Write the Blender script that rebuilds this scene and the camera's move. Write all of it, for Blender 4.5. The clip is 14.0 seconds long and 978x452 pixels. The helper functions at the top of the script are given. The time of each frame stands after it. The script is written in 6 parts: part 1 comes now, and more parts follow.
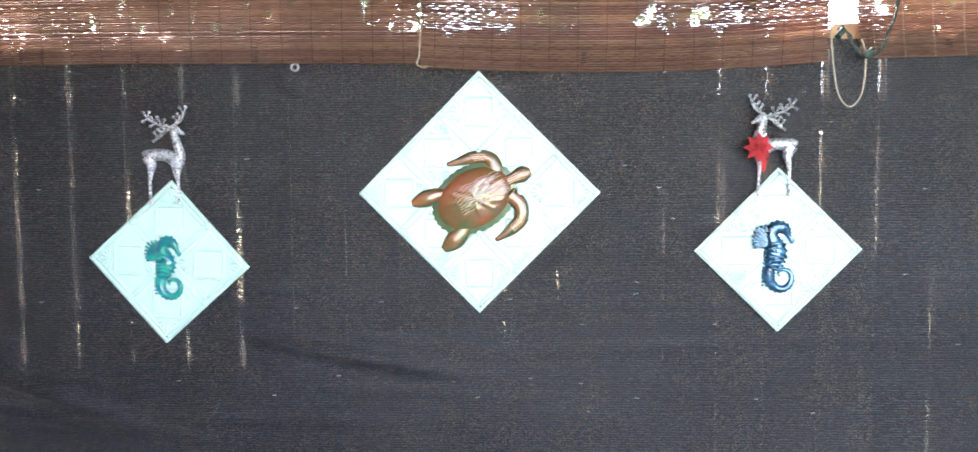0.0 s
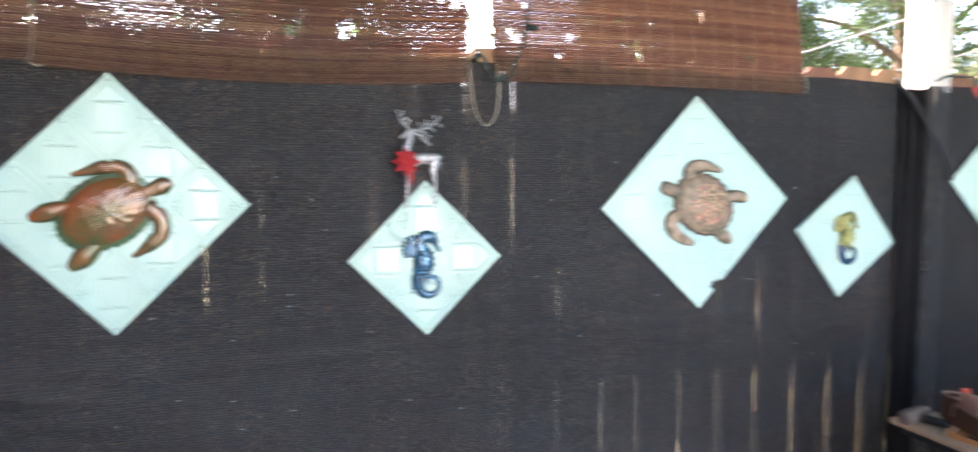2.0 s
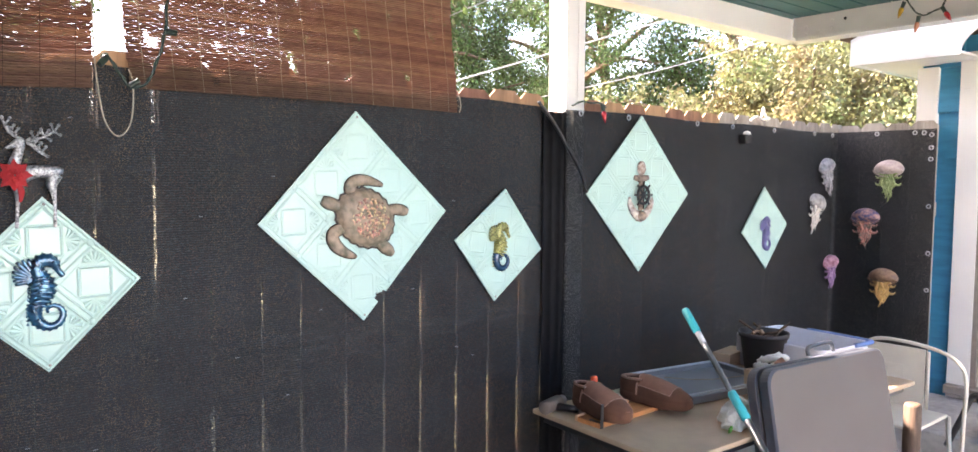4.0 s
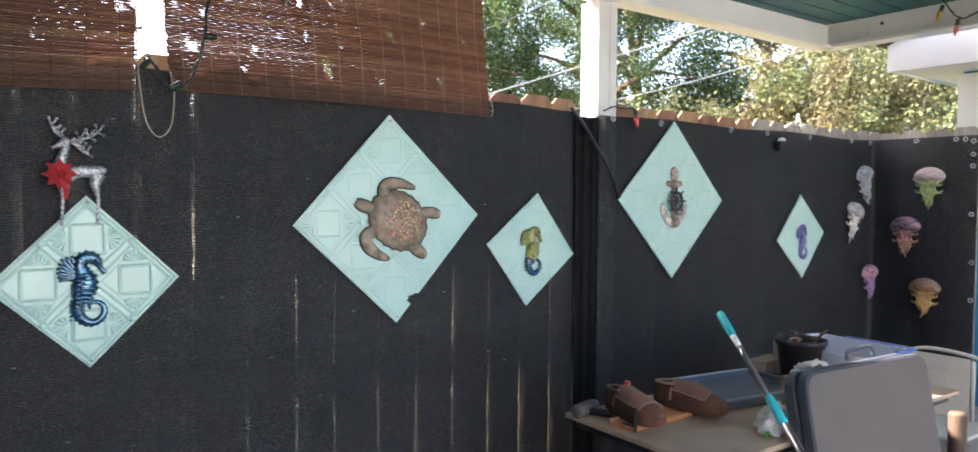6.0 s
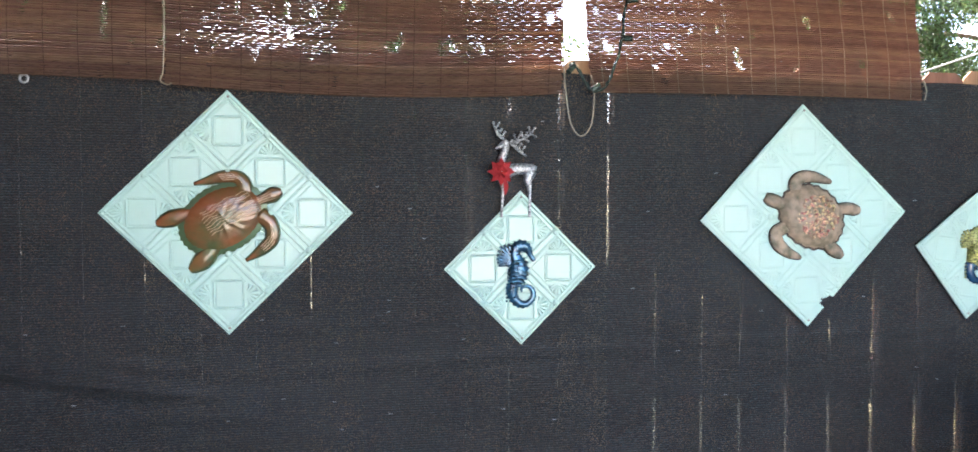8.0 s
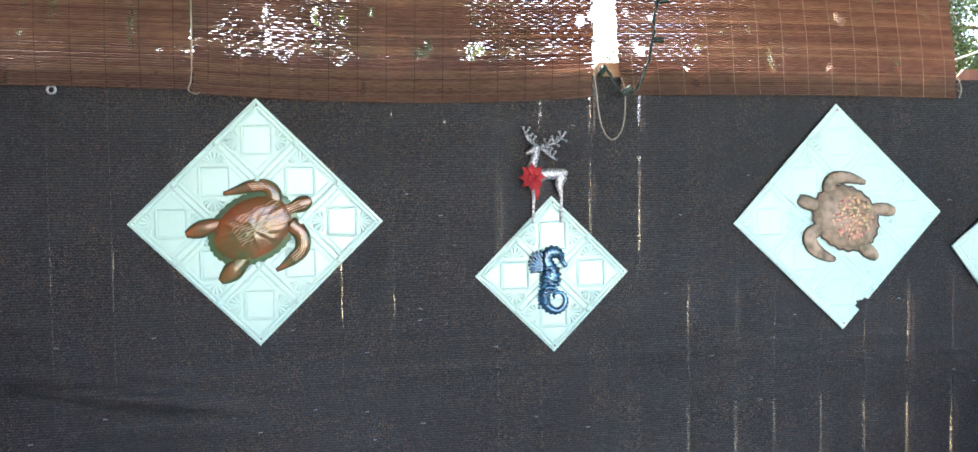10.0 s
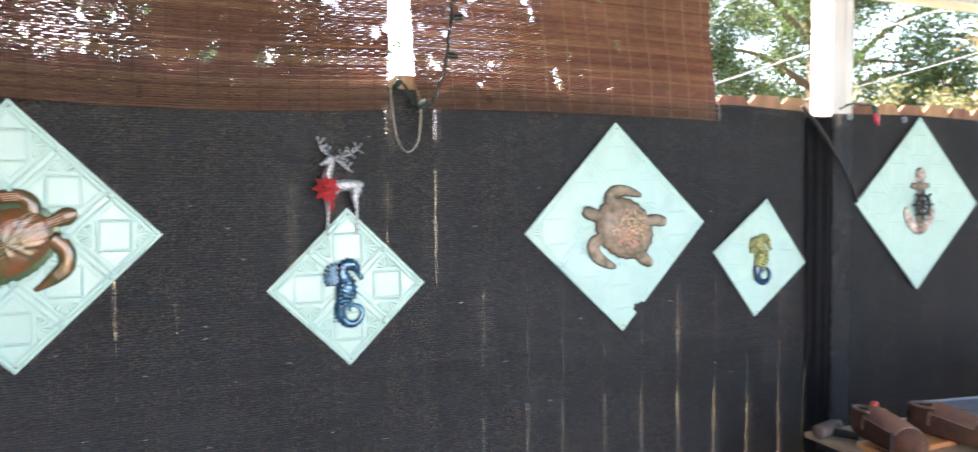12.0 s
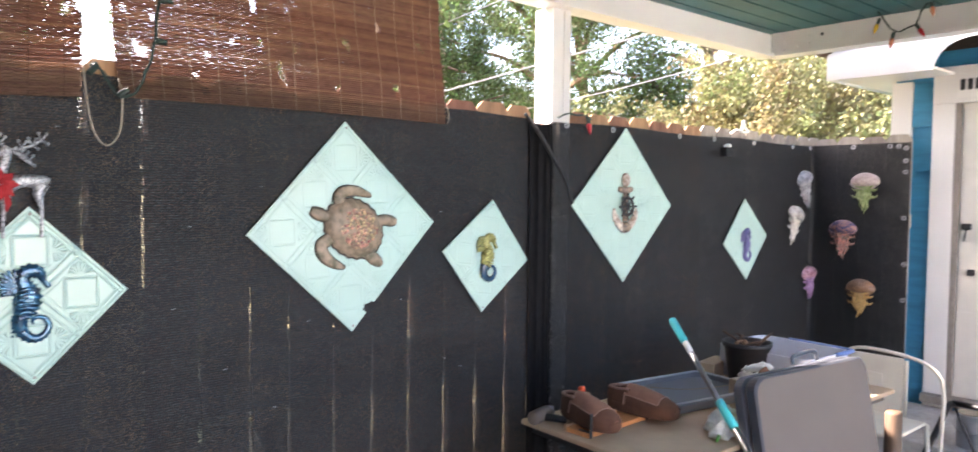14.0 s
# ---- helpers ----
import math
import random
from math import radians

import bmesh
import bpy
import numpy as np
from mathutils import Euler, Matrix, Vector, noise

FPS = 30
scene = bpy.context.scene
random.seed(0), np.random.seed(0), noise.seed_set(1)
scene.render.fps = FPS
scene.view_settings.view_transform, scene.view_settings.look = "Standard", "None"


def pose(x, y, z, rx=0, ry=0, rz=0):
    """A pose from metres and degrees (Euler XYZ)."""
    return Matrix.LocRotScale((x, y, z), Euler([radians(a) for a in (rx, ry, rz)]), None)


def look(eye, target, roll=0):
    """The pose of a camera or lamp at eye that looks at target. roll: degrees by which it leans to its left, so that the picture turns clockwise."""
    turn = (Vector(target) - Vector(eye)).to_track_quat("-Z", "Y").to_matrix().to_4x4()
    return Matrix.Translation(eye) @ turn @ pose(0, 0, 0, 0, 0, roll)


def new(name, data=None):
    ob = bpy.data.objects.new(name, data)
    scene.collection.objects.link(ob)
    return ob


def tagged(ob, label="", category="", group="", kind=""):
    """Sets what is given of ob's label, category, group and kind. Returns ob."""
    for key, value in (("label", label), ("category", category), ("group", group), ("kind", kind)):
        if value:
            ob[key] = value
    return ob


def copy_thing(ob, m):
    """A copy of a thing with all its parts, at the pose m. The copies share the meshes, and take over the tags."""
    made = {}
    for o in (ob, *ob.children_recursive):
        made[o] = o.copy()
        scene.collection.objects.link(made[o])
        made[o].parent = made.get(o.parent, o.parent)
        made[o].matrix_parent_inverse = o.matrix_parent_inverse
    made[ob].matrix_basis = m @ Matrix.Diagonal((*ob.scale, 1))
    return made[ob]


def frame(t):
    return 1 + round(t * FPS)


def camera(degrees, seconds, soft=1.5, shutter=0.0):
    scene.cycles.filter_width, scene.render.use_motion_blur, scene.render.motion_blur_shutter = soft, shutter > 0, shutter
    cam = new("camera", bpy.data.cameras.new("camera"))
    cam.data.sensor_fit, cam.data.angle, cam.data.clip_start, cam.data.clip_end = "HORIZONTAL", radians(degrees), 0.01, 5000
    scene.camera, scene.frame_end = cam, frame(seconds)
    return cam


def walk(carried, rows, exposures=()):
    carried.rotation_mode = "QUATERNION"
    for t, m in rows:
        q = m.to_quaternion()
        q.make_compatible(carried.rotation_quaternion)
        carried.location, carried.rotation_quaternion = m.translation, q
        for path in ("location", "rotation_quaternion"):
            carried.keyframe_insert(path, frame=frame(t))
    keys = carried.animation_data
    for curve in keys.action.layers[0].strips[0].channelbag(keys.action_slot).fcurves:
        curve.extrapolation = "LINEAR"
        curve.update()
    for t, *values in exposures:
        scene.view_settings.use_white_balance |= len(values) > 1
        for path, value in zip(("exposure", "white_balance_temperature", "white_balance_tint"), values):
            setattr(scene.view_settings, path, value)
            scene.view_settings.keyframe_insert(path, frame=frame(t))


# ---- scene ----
cam = camera(66.7, 14.0, soft=1.55, shutter=0.7)
PATH = [
    (0, (0.224, -0.156, 1.385), (0.127, 1.838, 1.266), -0.4),
    (0.5, (0.236, -0.146, 1.384), (0.234, 1.85, 1.266), -0.3),
    (1, (0.305, -0.154, 1.419), (0.448, 1.837, 1.3), -0.4),
    (1.5, (0.409, -0.171, 1.453), (0.752, 1.794, 1.307), -0.3),
    (2, (0.504, -0.197, 1.465), (1.107, 1.705, 1.316), 0.2),
    (2.5, (0.599, -0.236, 1.479), (1.426, 1.577, 1.311), 0.2),
    (3, (0.671, -0.278, 1.48), (1.645, 1.462, 1.328), 0.4),
    (3.5, (0.709, -0.303, 1.5), (1.802, 1.367, 1.362), 0.7),
    (4, (0.731, -0.298, 1.5), (1.981, 1.258, 1.372), 0.5),
    (6.5, (0.715, -0.304, 1.406), (1.832, 1.354, 1.359), 0.4),
    (7, (0.67, -0.276, 1.385), (1.515, 1.536, 1.347), 0.7),
    (7.5, (0.609, -0.248, 1.39), (1.164, 1.673, 1.334), 0.1),
    (8, (0.554, -0.239, 1.391), (0.87, 1.735, 1.322), 0.1),
    (10.5, (0.464, -0.185, 1.446), (0.771, 1.79, 1.37), -0.8),
    (11, (0.497, -0.193, 1.468), (1.045, 1.729, 1.388), 0.2),
    (11.5, (0.515, -0.197, 1.459), (1.17, 1.691, 1.377), 0.3),
    (12, (0.547, -0.212, 1.464), (1.314, 1.633, 1.386), -0.3),
    (12.5, (0.593, -0.239, 1.484), (1.495, 1.543, 1.387), -0.3),
    (13, (0.62, -0.242, 1.482), (1.713, 1.43, 1.383), -0.2),
    (13.5, (0.661, -0.262, 1.487), (1.877, 1.322, 1.373), 0.4),
    (14, (0.684, -0.275, 1.491), (1.983, 1.243, 1.398), 0.6),
]
EXPOSURES = [(0, 4.23, 6500, 19), (0.9, 4.18, 6500, 19), (1.5, 3.77, 6600, 21), (3, 3.58, 6900, 24), (4.2, 3.40, 6950, 25), (6.3, 2.80, 6500, 18), (8.2, 3.46, 6550, 19), (10.3, 3.68, 6600, 19), (11.5, 3.38, 6650, 19), (12.5, 3.57, 6850, 23), (14, 3.32, 6950, 25)]
walk(cam, [(t, look(eye, target, roll)) for t, eye, target, roll in PATH], EXPOSURES)

# ---- daylight: high sun beyond the fence, open sky ----
SUN_DIR = Vector((-0.47, 0.60, 0.66)).normalized()
world = bpy.data.worlds.new("sky")
scene.world = world
world.use_nodes = True
wn = world.node_tree
sky = wn.nodes.new("ShaderNodeTexSky")
sky.sky_type = "NISHITA"
sky.sun_disc = False
sky.sun_elevation = math.asin(SUN_DIR.z)
sky.sun_rotation = math.atan2(SUN_DIR.x, SUN_DIR.y)
sky.air_density, sky.dust_density = 1.0, 2.0
wn.nodes["Background"].inputs[1].default_value = 0.15
wn.links.new(sky.outputs[0], wn.nodes["Background"].inputs[0])
sun = new("sun", bpy.data.lights.new("sun", "SUN"))
sun.data.energy, sun.data.angle, sun.data.color = 5.0, radians(0.55), (1.0, 0.94, 0.84)
sun.matrix_world = look((0, 0, 0), -SUN_DIR)

G = -0.24          # patio level
WALL = 2.516       # plane of the dark cloth


# ---- materials ----
def mat(name, color, rough=0.6, metal=0.0, vary=0.15, scale=30.0, bump=0.0, bscale=200.0, spec=0.5, color2=None,
        stretch=(1, 1, 1), rand=0.0, big=3.0, translucent=0.0, coat=0.0, island=False):
    """A surface with colour varied at two sizes, fine relief, and a spread from piece to piece."""
    m = bpy.data.materials.new(name)
    m.use_nodes = True
    nt, L = m.node_tree, m.node_tree.links.new
    N = nt.nodes.new
    p = nt.nodes["Principled BSDF"]
    p.inputs["Roughness"].default_value, p.inputs["Metallic"].default_value = rough, metal
    p.inputs["Specular IOR Level"].default_value = spec
    p.inputs["Coat Weight"].default_value = coat
    tc = N("ShaderNodeTexCoord")
    mp = N("ShaderNodeMapping")
    mp.inputs["Scale"].default_value = stretch
    L(tc.outputs["Object"], mp.inputs[0])
    n1, n2 = N("ShaderNodeTexNoise"), N("ShaderNodeTexNoise")
    n1.inputs["Scale"].default_value, n1.inputs["Detail"].default_value = scale, 6
    n2.inputs["Scale"].default_value, n2.inputs["Detail"].default_value = big, 4
    L(mp.outputs[0], n1.inputs[0]); L(mp.outputs[0], n2.inputs[0])
    mix = N("ShaderNodeMix"); mix.data_type = "RGBA"
    c2 = color2 or tuple(c * 0.55 for c in color)
    mix.inputs[6].default_value, mix.inputs[7].default_value = (*color, 1), (*c2, 1)
    ramp = N("ShaderNodeMapRange")
    ramp.inputs[1].default_value, ramp.inputs[2].default_value = 0.38, 0.68
    L(n1.outputs[0], ramp.inputs[0])
    fac = N("ShaderNodeMath"); fac.operation = "MULTIPLY"
    fac.inputs[1].default_value = min(1.0, vary * 2.2) if color2 is None else 1.0
    L(ramp.outputs[0], fac.inputs[0]); L(fac.outputs[0], mix.inputs[0])
    hsv = N("ShaderNodeHueSaturation")
    val = N("ShaderNodeMapRange")
    val.inputs[1].default_value, val.inputs[2].default_value = 0.3, 0.7
    val.inputs[3].default_value, val.inputs[4].default_value = 1 - vary, 1 + vary
    L(n2.outputs[0], val.inputs[0])
    last = val.outputs[0]
    if rand:
        src = N("ShaderNodeNewGeometry").outputs["Random Per Island"] if island else N("ShaderNodeObjectInfo").outputs["Random"]
        rr = N("ShaderNodeMapRange")
        rr.inputs[3].default_value, rr.inputs[4].default_value = 1 - rand, 1 + rand
        L(src, rr.inputs[0])
        mul = N("ShaderNodeMath"); mul.operation = "MULTIPLY"
        L(last, mul.inputs[0]); L(rr.outputs[0], mul.inputs[1])
        last = mul.outputs[0]
        hh = N("ShaderNodeMapRange")
        hh.inputs[3].default_value, hh.inputs[4].default_value = 0.5 - rand * 0.06, 0.5 + rand * 0.06
        L(src, hh.inputs[0]); L(hh.outputs[0], hsv.inputs["Hue"])
    L(last, hsv.inputs["Value"]); L(mix.outputs[2], hsv.inputs["Color"])
    L(hsv.outputs[0], p.inputs["Base Color"])
    if bump:
        nb = N("ShaderNodeTexNoise")
        nb.inputs["Scale"].default_value, nb.inputs["Detail"].default_value = bscale, 3
        L(mp.outputs[0], nb.inputs[0])
        b = N("ShaderNodeBump")
        b.inputs["Strength"].default_value, b.inputs["Distance"].default_value = bump, 0.002
        L(nb.outputs[0], b.inputs["Height"]); L(b.outputs[0], p.inputs["Normal"])
    if translucent:
        t = N("ShaderNodeBsdfTranslucent")
        ms = N("ShaderNodeMixShader")
        ms.inputs[0].default_value = translucent
        L(hsv.outputs[0], t.inputs[0])
        L(p.outputs[0], ms.inputs[1]); L(t.outputs[0], ms.inputs[2])
        L(ms.outputs[0], nt.nodes["Material Output"].inputs[0])
    return m


def cloth_material():
    """Black knitted shade cloth: horizontal ribs, pinholes that let light from behind through."""
    m = mat("shade_cloth", (0.0115, 0.0130, 0.0146), rough=0.5, vary=0.42, scale=9, bump=0.0, spec=0.25, stretch=(0.6, 1, 1.6), big=1.2)
    nt, L = m.node_tree, m.node_tree.links.new
    N = nt.nodes.new
    p = nt.nodes["Principled BSDF"]
    p.inputs["Sheen Weight"].default_value, p.inputs["Sheen Roughness"].default_value = 0.10, 0.45
    tc = N("ShaderNodeTexCoord")
    mp = N("ShaderNodeMapping"); mp.inputs["Scale"].default_value = (110, 110, 520)
    L(tc.outputs["Object"], mp.inputs[0])
    n = N("ShaderNodeTexNoise"); n.inputs["Scale"].default_value, n.inputs["Detail"].default_value = 1.0, 2
    L(mp.outputs[0], n.inputs[0])
    w = N("ShaderNodeTexWave"); w.wave_type, w.bands_direction = "BANDS", "Z"
    w.inputs["Scale"].default_value, w.inputs["Distortion"].default_value, w.inputs["Detail Scale"].default_value = 34, 2.2, 9
    L(tc.outputs["Object"], w.inputs[0])
    add = N("ShaderNodeMath"); add.operation = "MULTIPLY_ADD"; add.inputs[1].default_value = 0.5
    L(w.outputs["Fac"], add.inputs[0]); L(n.outputs[0], add.inputs[2])
    b = N("ShaderNodeBump"); b.inputs["Strength"].default_value, b.inputs["Distance"].default_value = 0.55, 0.003
    L(add.outputs[0], b.inputs["Height"]); L(b.outputs[0], p.inputs["Normal"])
    # pale yarn flecks
    old = p.inputs["Base Color"].links[0].from_socket
    fl = N("ShaderNodeMapRange"); fl.inputs[1].default_value, fl.inputs[2].default_value = 0.50, 0.66
    L(n.outputs[0], fl.inputs[0])
    cm = N("ShaderNodeMix"); cm.data_type = "RGBA"; cm.inputs[7].default_value = (0.070, 0.080, 0.088, 1)
    wm = N("ShaderNodeMath"); wm.operation = "MULTIPLY"
    wr = N("ShaderNodeMapRange"); wr.inputs[1].default_value, wr.inputs[2].default_value = 0.35, 0.8
    L(w.outputs["Fac"], wr.inputs[0]); L(fl.outputs[0], wm.inputs[0]); L(wr.outputs[0], wm.inputs[1])
    L(wm.outputs[0], cm.inputs[0]); L(old, cm.inputs[6]); rows_ = N("ShaderNodeMapRange"); rows_.inputs[3].default_value, rows_.inputs[4].default_value = 0.6, 1.4
    L(w.outputs["Fac"], rows_.inputs[0])
    rm = N("ShaderNodeHueSaturation"); L(rows_.outputs[0], rm.inputs["Value"]); L(cm.outputs[2], rm.inputs["Color"])
    L(rm.outputs[0], p.inputs["Base Color"])
    # pinholes
    mp2 = N("ShaderNodeMapping"); mp2.inputs["Scale"].default_value = (330, 330, 400)
    L(tc.outputs["Object"], mp2.inputs[0])
    n2 = N("ShaderNodeTexNoise"); n2.inputs["Scale"].default_value, n2.inputs["Detail"].default_value = 1.0, 1
    L(mp2.outputs[0], n2.inputs[0])
    hole = N("ShaderNodeMapRange"); hole.inputs[1].default_value, hole.inputs[2].default_value = 0.60, 0.68
    hole.inputs[3].default_value, hole.inputs[4].default_value = 0.0, 0.9
    L(n2.outputs[0], hole.inputs[0])
    thin = N("ShaderNodeMapRange"); thin.inputs[1].default_value, thin.inputs[2].default_value = 0.50, 0.66
    thin.inputs[3].default_value, thin.inputs[4].default_value = 0.002, 0.15
    L(n2.outputs[0], thin.inputs[0])
    glow, gm = N("ShaderNodeBsdfTranslucent"), N("ShaderNodeMixShader")
    glow.inputs[0].default_value = (0.58, 0.54, 0.49, 1)
    L(thin.outputs[0], gm.inputs[0]); L(p.outputs[0], gm.inputs[1]); L(glow.outputs[0], gm.inputs[2])
    tr, ms = N("ShaderNodeBsdfTransparent"), N("ShaderNodeMixShader")
    L(hole.outputs[0], ms.inputs[0]); L(gm.outputs[0], ms.inputs[1]); L(tr.outputs[0], ms.inputs[2])
    L(ms.outputs[0], nt.nodes["Material Output"].inputs[0])
    return m


M_CLOTH = cloth_material()
# darker than the shade cloth and without pinholes
M_CLOTH_DARK = mat("darker_black_cloth", (0.007, 0.0075, 0.009), rough=0.8, vary=0.3, scale=30, bump=0.4, bscale=200, spec=0.2)
M_MINT = mat("mint_enamel", (0.455, 0.645, 0.58), rough=0.24, vary=0.03, scale=14, bump=0.12, bscale=60, color2=(0.43, 0.62, 0.555), big=5)
M_NAIL = mat("nail_head", (0.35, 0.33, 0.3), rough=0.4, metal=1.0)
M_BOARD = mat("cedar_board", (0.36, 0.20, 0.12), rough=0.85, vary=0.3, scale=12, stretch=(6, 6, 0.6), bump=0.5, bscale=40, rand=0.35)
M_BOARD_GREY = mat("weathered_board", (0.36, 0.32, 0.28), rough=0.9, vary=0.25, scale=14, stretch=(6, 6, 0.6), bump=0.5, bscale=40, rand=0.25)
M_BLIND = mat("bamboo_slat", (0.225, 0.135, 0.096), rough=0.5, vary=0.10, scale=60, stretch=(0.4, 1, 1), rand=0.22, island=True, translucent=0.5, color2=(0.175, 0.103, 0.073))
M_CORD_DARK = mat("dark_brown_cord", (0.07, 0.04, 0.025), rough=0.9, vary=0.2)
M_CORD = mat("cotton_cord", (0.42, 0.36, 0.27), rough=0.9, vary=0.2)
M_WHITE = mat("white_paint", (0.78, 0.77, 0.74), rough=0.5, vary=0.08, scale=6, bump=0.08, bscale=90)
M_TEAL = mat("teal_roof_sheet", (0.018, 0.125, 0.135), rough=0.45, vary=0.15, scale=5)
M_BLUE = mat("blue_siding", (0.03, 0.25, 0.42), rough=0.6, vary=0.12, scale=8, stretch=(1, 1, 6), bump=0.25, bscale=60)
M_DOOR = mat("cream_door", (0.68, 0.65, 0.58), rough=0.5, vary=0.06, scale=7)
M_TRIM = mat("grey_weatherstrip", (0.25, 0.22, 0.19), rough=0.7, vary=0.2)
M_CONCRETE = mat("concrete", (0.42, 0.40, 0.37), rough=0.9, vary=0.2, scale=25, bump=0.4, bscale=120)
M_GRASS = mat("grass", (0.26, 0.26, 0.12), rough=0.95, vary=0.35, scale=3, color2=(0.34, 0.28, 0.17))
M_SHINGLE = mat("roof_shingle", (0.13, 0.08, 0.06), rough=0.95, vary=0.3, scale=30)
M_SILVER = mat("silver_glitter", (0.70, 0.71, 0.72), rough=0.35, metal=0.6, vary=0.4, scale=130, bump=1.0, bscale=300, color2=(0.10, 0.105, 0.11))
M_RED = mat("red_velvet", (0.36, 0.016, 0.02), rough=0.8, vary=0.2, scale=60, bump=0.3, bscale=300)
M_BLACK = mat("black_plastic", (0.018, 0.018, 0.02), rough=0.45, vary=0.2)
M_BLACK_STEEL = mat("black_steel", (0.02, 0.02, 0.022), rough=0.4, vary=0.2)
M_GREEN_WIRE = mat("dark_green_wire", (0.015, 0.035, 0.025), rough=0.5)
M_BARK = mat("bark", (0.16, 0.11, 0.07), rough=0.95, vary=0.35, scale=9, stretch=(3, 3, 0.7), bump=0.8, bscale=20)
M_LEAF = mat("leaf_green", (0.085, 0.130, 0.040), rough=0.5, vary=0.35, scale=1.2, rand=0.6, island=True, translucent=0.42)
M_LEAF_GOLD = mat("leaf_golden", (0.15, 0.18, 0.07), rough=0.6, vary=0.3, scale=1.2, rand=0.45, island=True, translucent=0.4, color2=(0.18, 0.135, 0.062))
M_TABLE = mat("beige_table_top", (0.50, 0.36, 0.235), rough=0.6, vary=0.12, scale=10, bump=0.2, bscale=200)
M_STEEL = mat("brushed_steel", (0.34, 0.34, 0.35), rough=0.42, metal=1.0, vary=0.15)
M_TURQ = mat("turquoise_plastic", (0.02, 0.42, 0.46), rough=0.4, vary=0.06)
M_CASE = mat("grey_textured_plastic", (0.135, 0.108, 0.090), rough=0.6, vary=0.06, scale=4, bump=0.35, bscale=500)
M_CASE_EDGE = mat("dark_blue_grey_plastic", (0.06, 0.065, 0.08), rough=0.5, vary=0.1)
M_LID = mat("slate_blue_plastic", (0.17, 0.19, 0.215), rough=0.5, vary=0.15, scale=6)
M_LID_RIM = mat("pale_blue_plastic", (0.42, 0.46, 0.50), rough=0.5, vary=0.08)
M_WIRE = mat("grey_cable", (0.30, 0.30, 0.29), rough=0.6, vary=0.1)
M_BIN = mat("cloudy_plastic", (0.60, 0.62, 0.68), rough=0.4, vary=0.06)
M_BIN_BLUE = mat("blue_plastic", (0.10, 0.18, 0.42), rough=0.4, vary=0.06)
M_CLOG = mat("brown_suede", (0.115, 0.052, 0.030), rough=0.95, vary=0.25, scale=30, bump=0.5, bscale=160)
M_FLEECE = mat("pink_fleece", (0.36, 0.22, 0.17), rough=0.95, vary=0.2, scale=90, bump=0.8, bscale=260)
M_CLOG_IN = mat("tan_suede", (0.24, 0.118, 0.078), rough=0.9, vary=0.15, scale=40)
# pine with the post's shade put into its darker base colour
M_SHADED_PINE = mat("shaded_pine", (0.13, 0.08, 0.05), rough=0.7, vary=0.3, scale=14, stretch=(8, 8, 1), bump=0.2)
M_WOOD = mat("pine", (0.42, 0.25, 0.14), rough=0.6, vary=0.2, scale=10, stretch=(1, 8, 8))
M_PLANK = mat("orange_pine", (0.62, 0.27, 0.10), rough=0.6, vary=0.2, scale=10, stretch=(1, 8, 8))
M_IVORY = mat("cream_painted_metal", (0.66, 0.62, 0.52), rough=0.45, vary=0.08, scale=8)
M_SOIL = mat("dry_roots", (0.12, 0.075, 0.05), rough=0.95, vary=0.4, scale=40)
M_CLOTHW = mat("white_plastic_bag", (0.85, 0.85, 0.80), rough=0.4, vary=0.1, translucent=0.2)
M_GREENP = mat("green_plastic", (0.08, 0.42, 0.06), rough=0.4)
M_ORANGE = mat("orange_red_plastic", (0.75, 0.09, 0.03), rough=0.4)
M_GALV = mat("galvanised_tin", (0.55, 0.56, 0.57), rough=0.35, metal=0.9, vary=0.3, scale=15)


# ---- mesh helpers ----
def part(name, bm, material, parent=None, label="", smooth=False):
    me = bpy.data.meshes.new(name)
    bmesh.ops.recalc_face_normals(bm, faces=bm.faces)
    bm.to_mesh(me)
    bm.free()
    for m in (material if isinstance(material, (list, tuple)) else [material]):
        me.materials.append(m)
    if smooth:
        me.polygons.foreach_set("use_smooth", [True] * len(me.polygons))
    ob = new(name, me)
    if parent:
        ob.parent = parent
    if label:
        tagged(ob, label)
    return ob


def empty(name, m, label, category, group="", kind=""):
    ob = new(name)
    ob.empty_display_size = 0.05
    ob.matrix_world = m
    return tagged(ob, label, category, group, kind)


def box(bm, x0, x1, y0, y1, z0, z1, m=None, bevel=0.0, idx=0):
    vs = [bm.verts.new((x, y, z)) for x in (x0, x1) for y in (y0, y1) for z in (z0, z1)]
    fs = [bm.faces.new([vs[i] for i in f]) for f in ((0, 1, 3, 2), (4, 6, 7, 5), (0, 4, 5, 1), (2, 3, 7, 6), (0, 2, 6, 4), (1, 5, 7, 3))]
    if bevel:
        es = list({e for f in fs for e in f.edges})
        r = bmesh.ops.bevel(bm, geom=es, offset=bevel, segments=2, affect="EDGES", profile=0.5)
        vs = list({v for f in r["faces"] for v in f.verts} | {v for v in vs if v.is_valid})
        fs = list({f for v in vs for f in v.link_faces})
    for f in fs:
        f.material_index = idx
    if m is not None:
        bmesh.ops.transform(bm, matrix=m, verts=vs)
    return vs


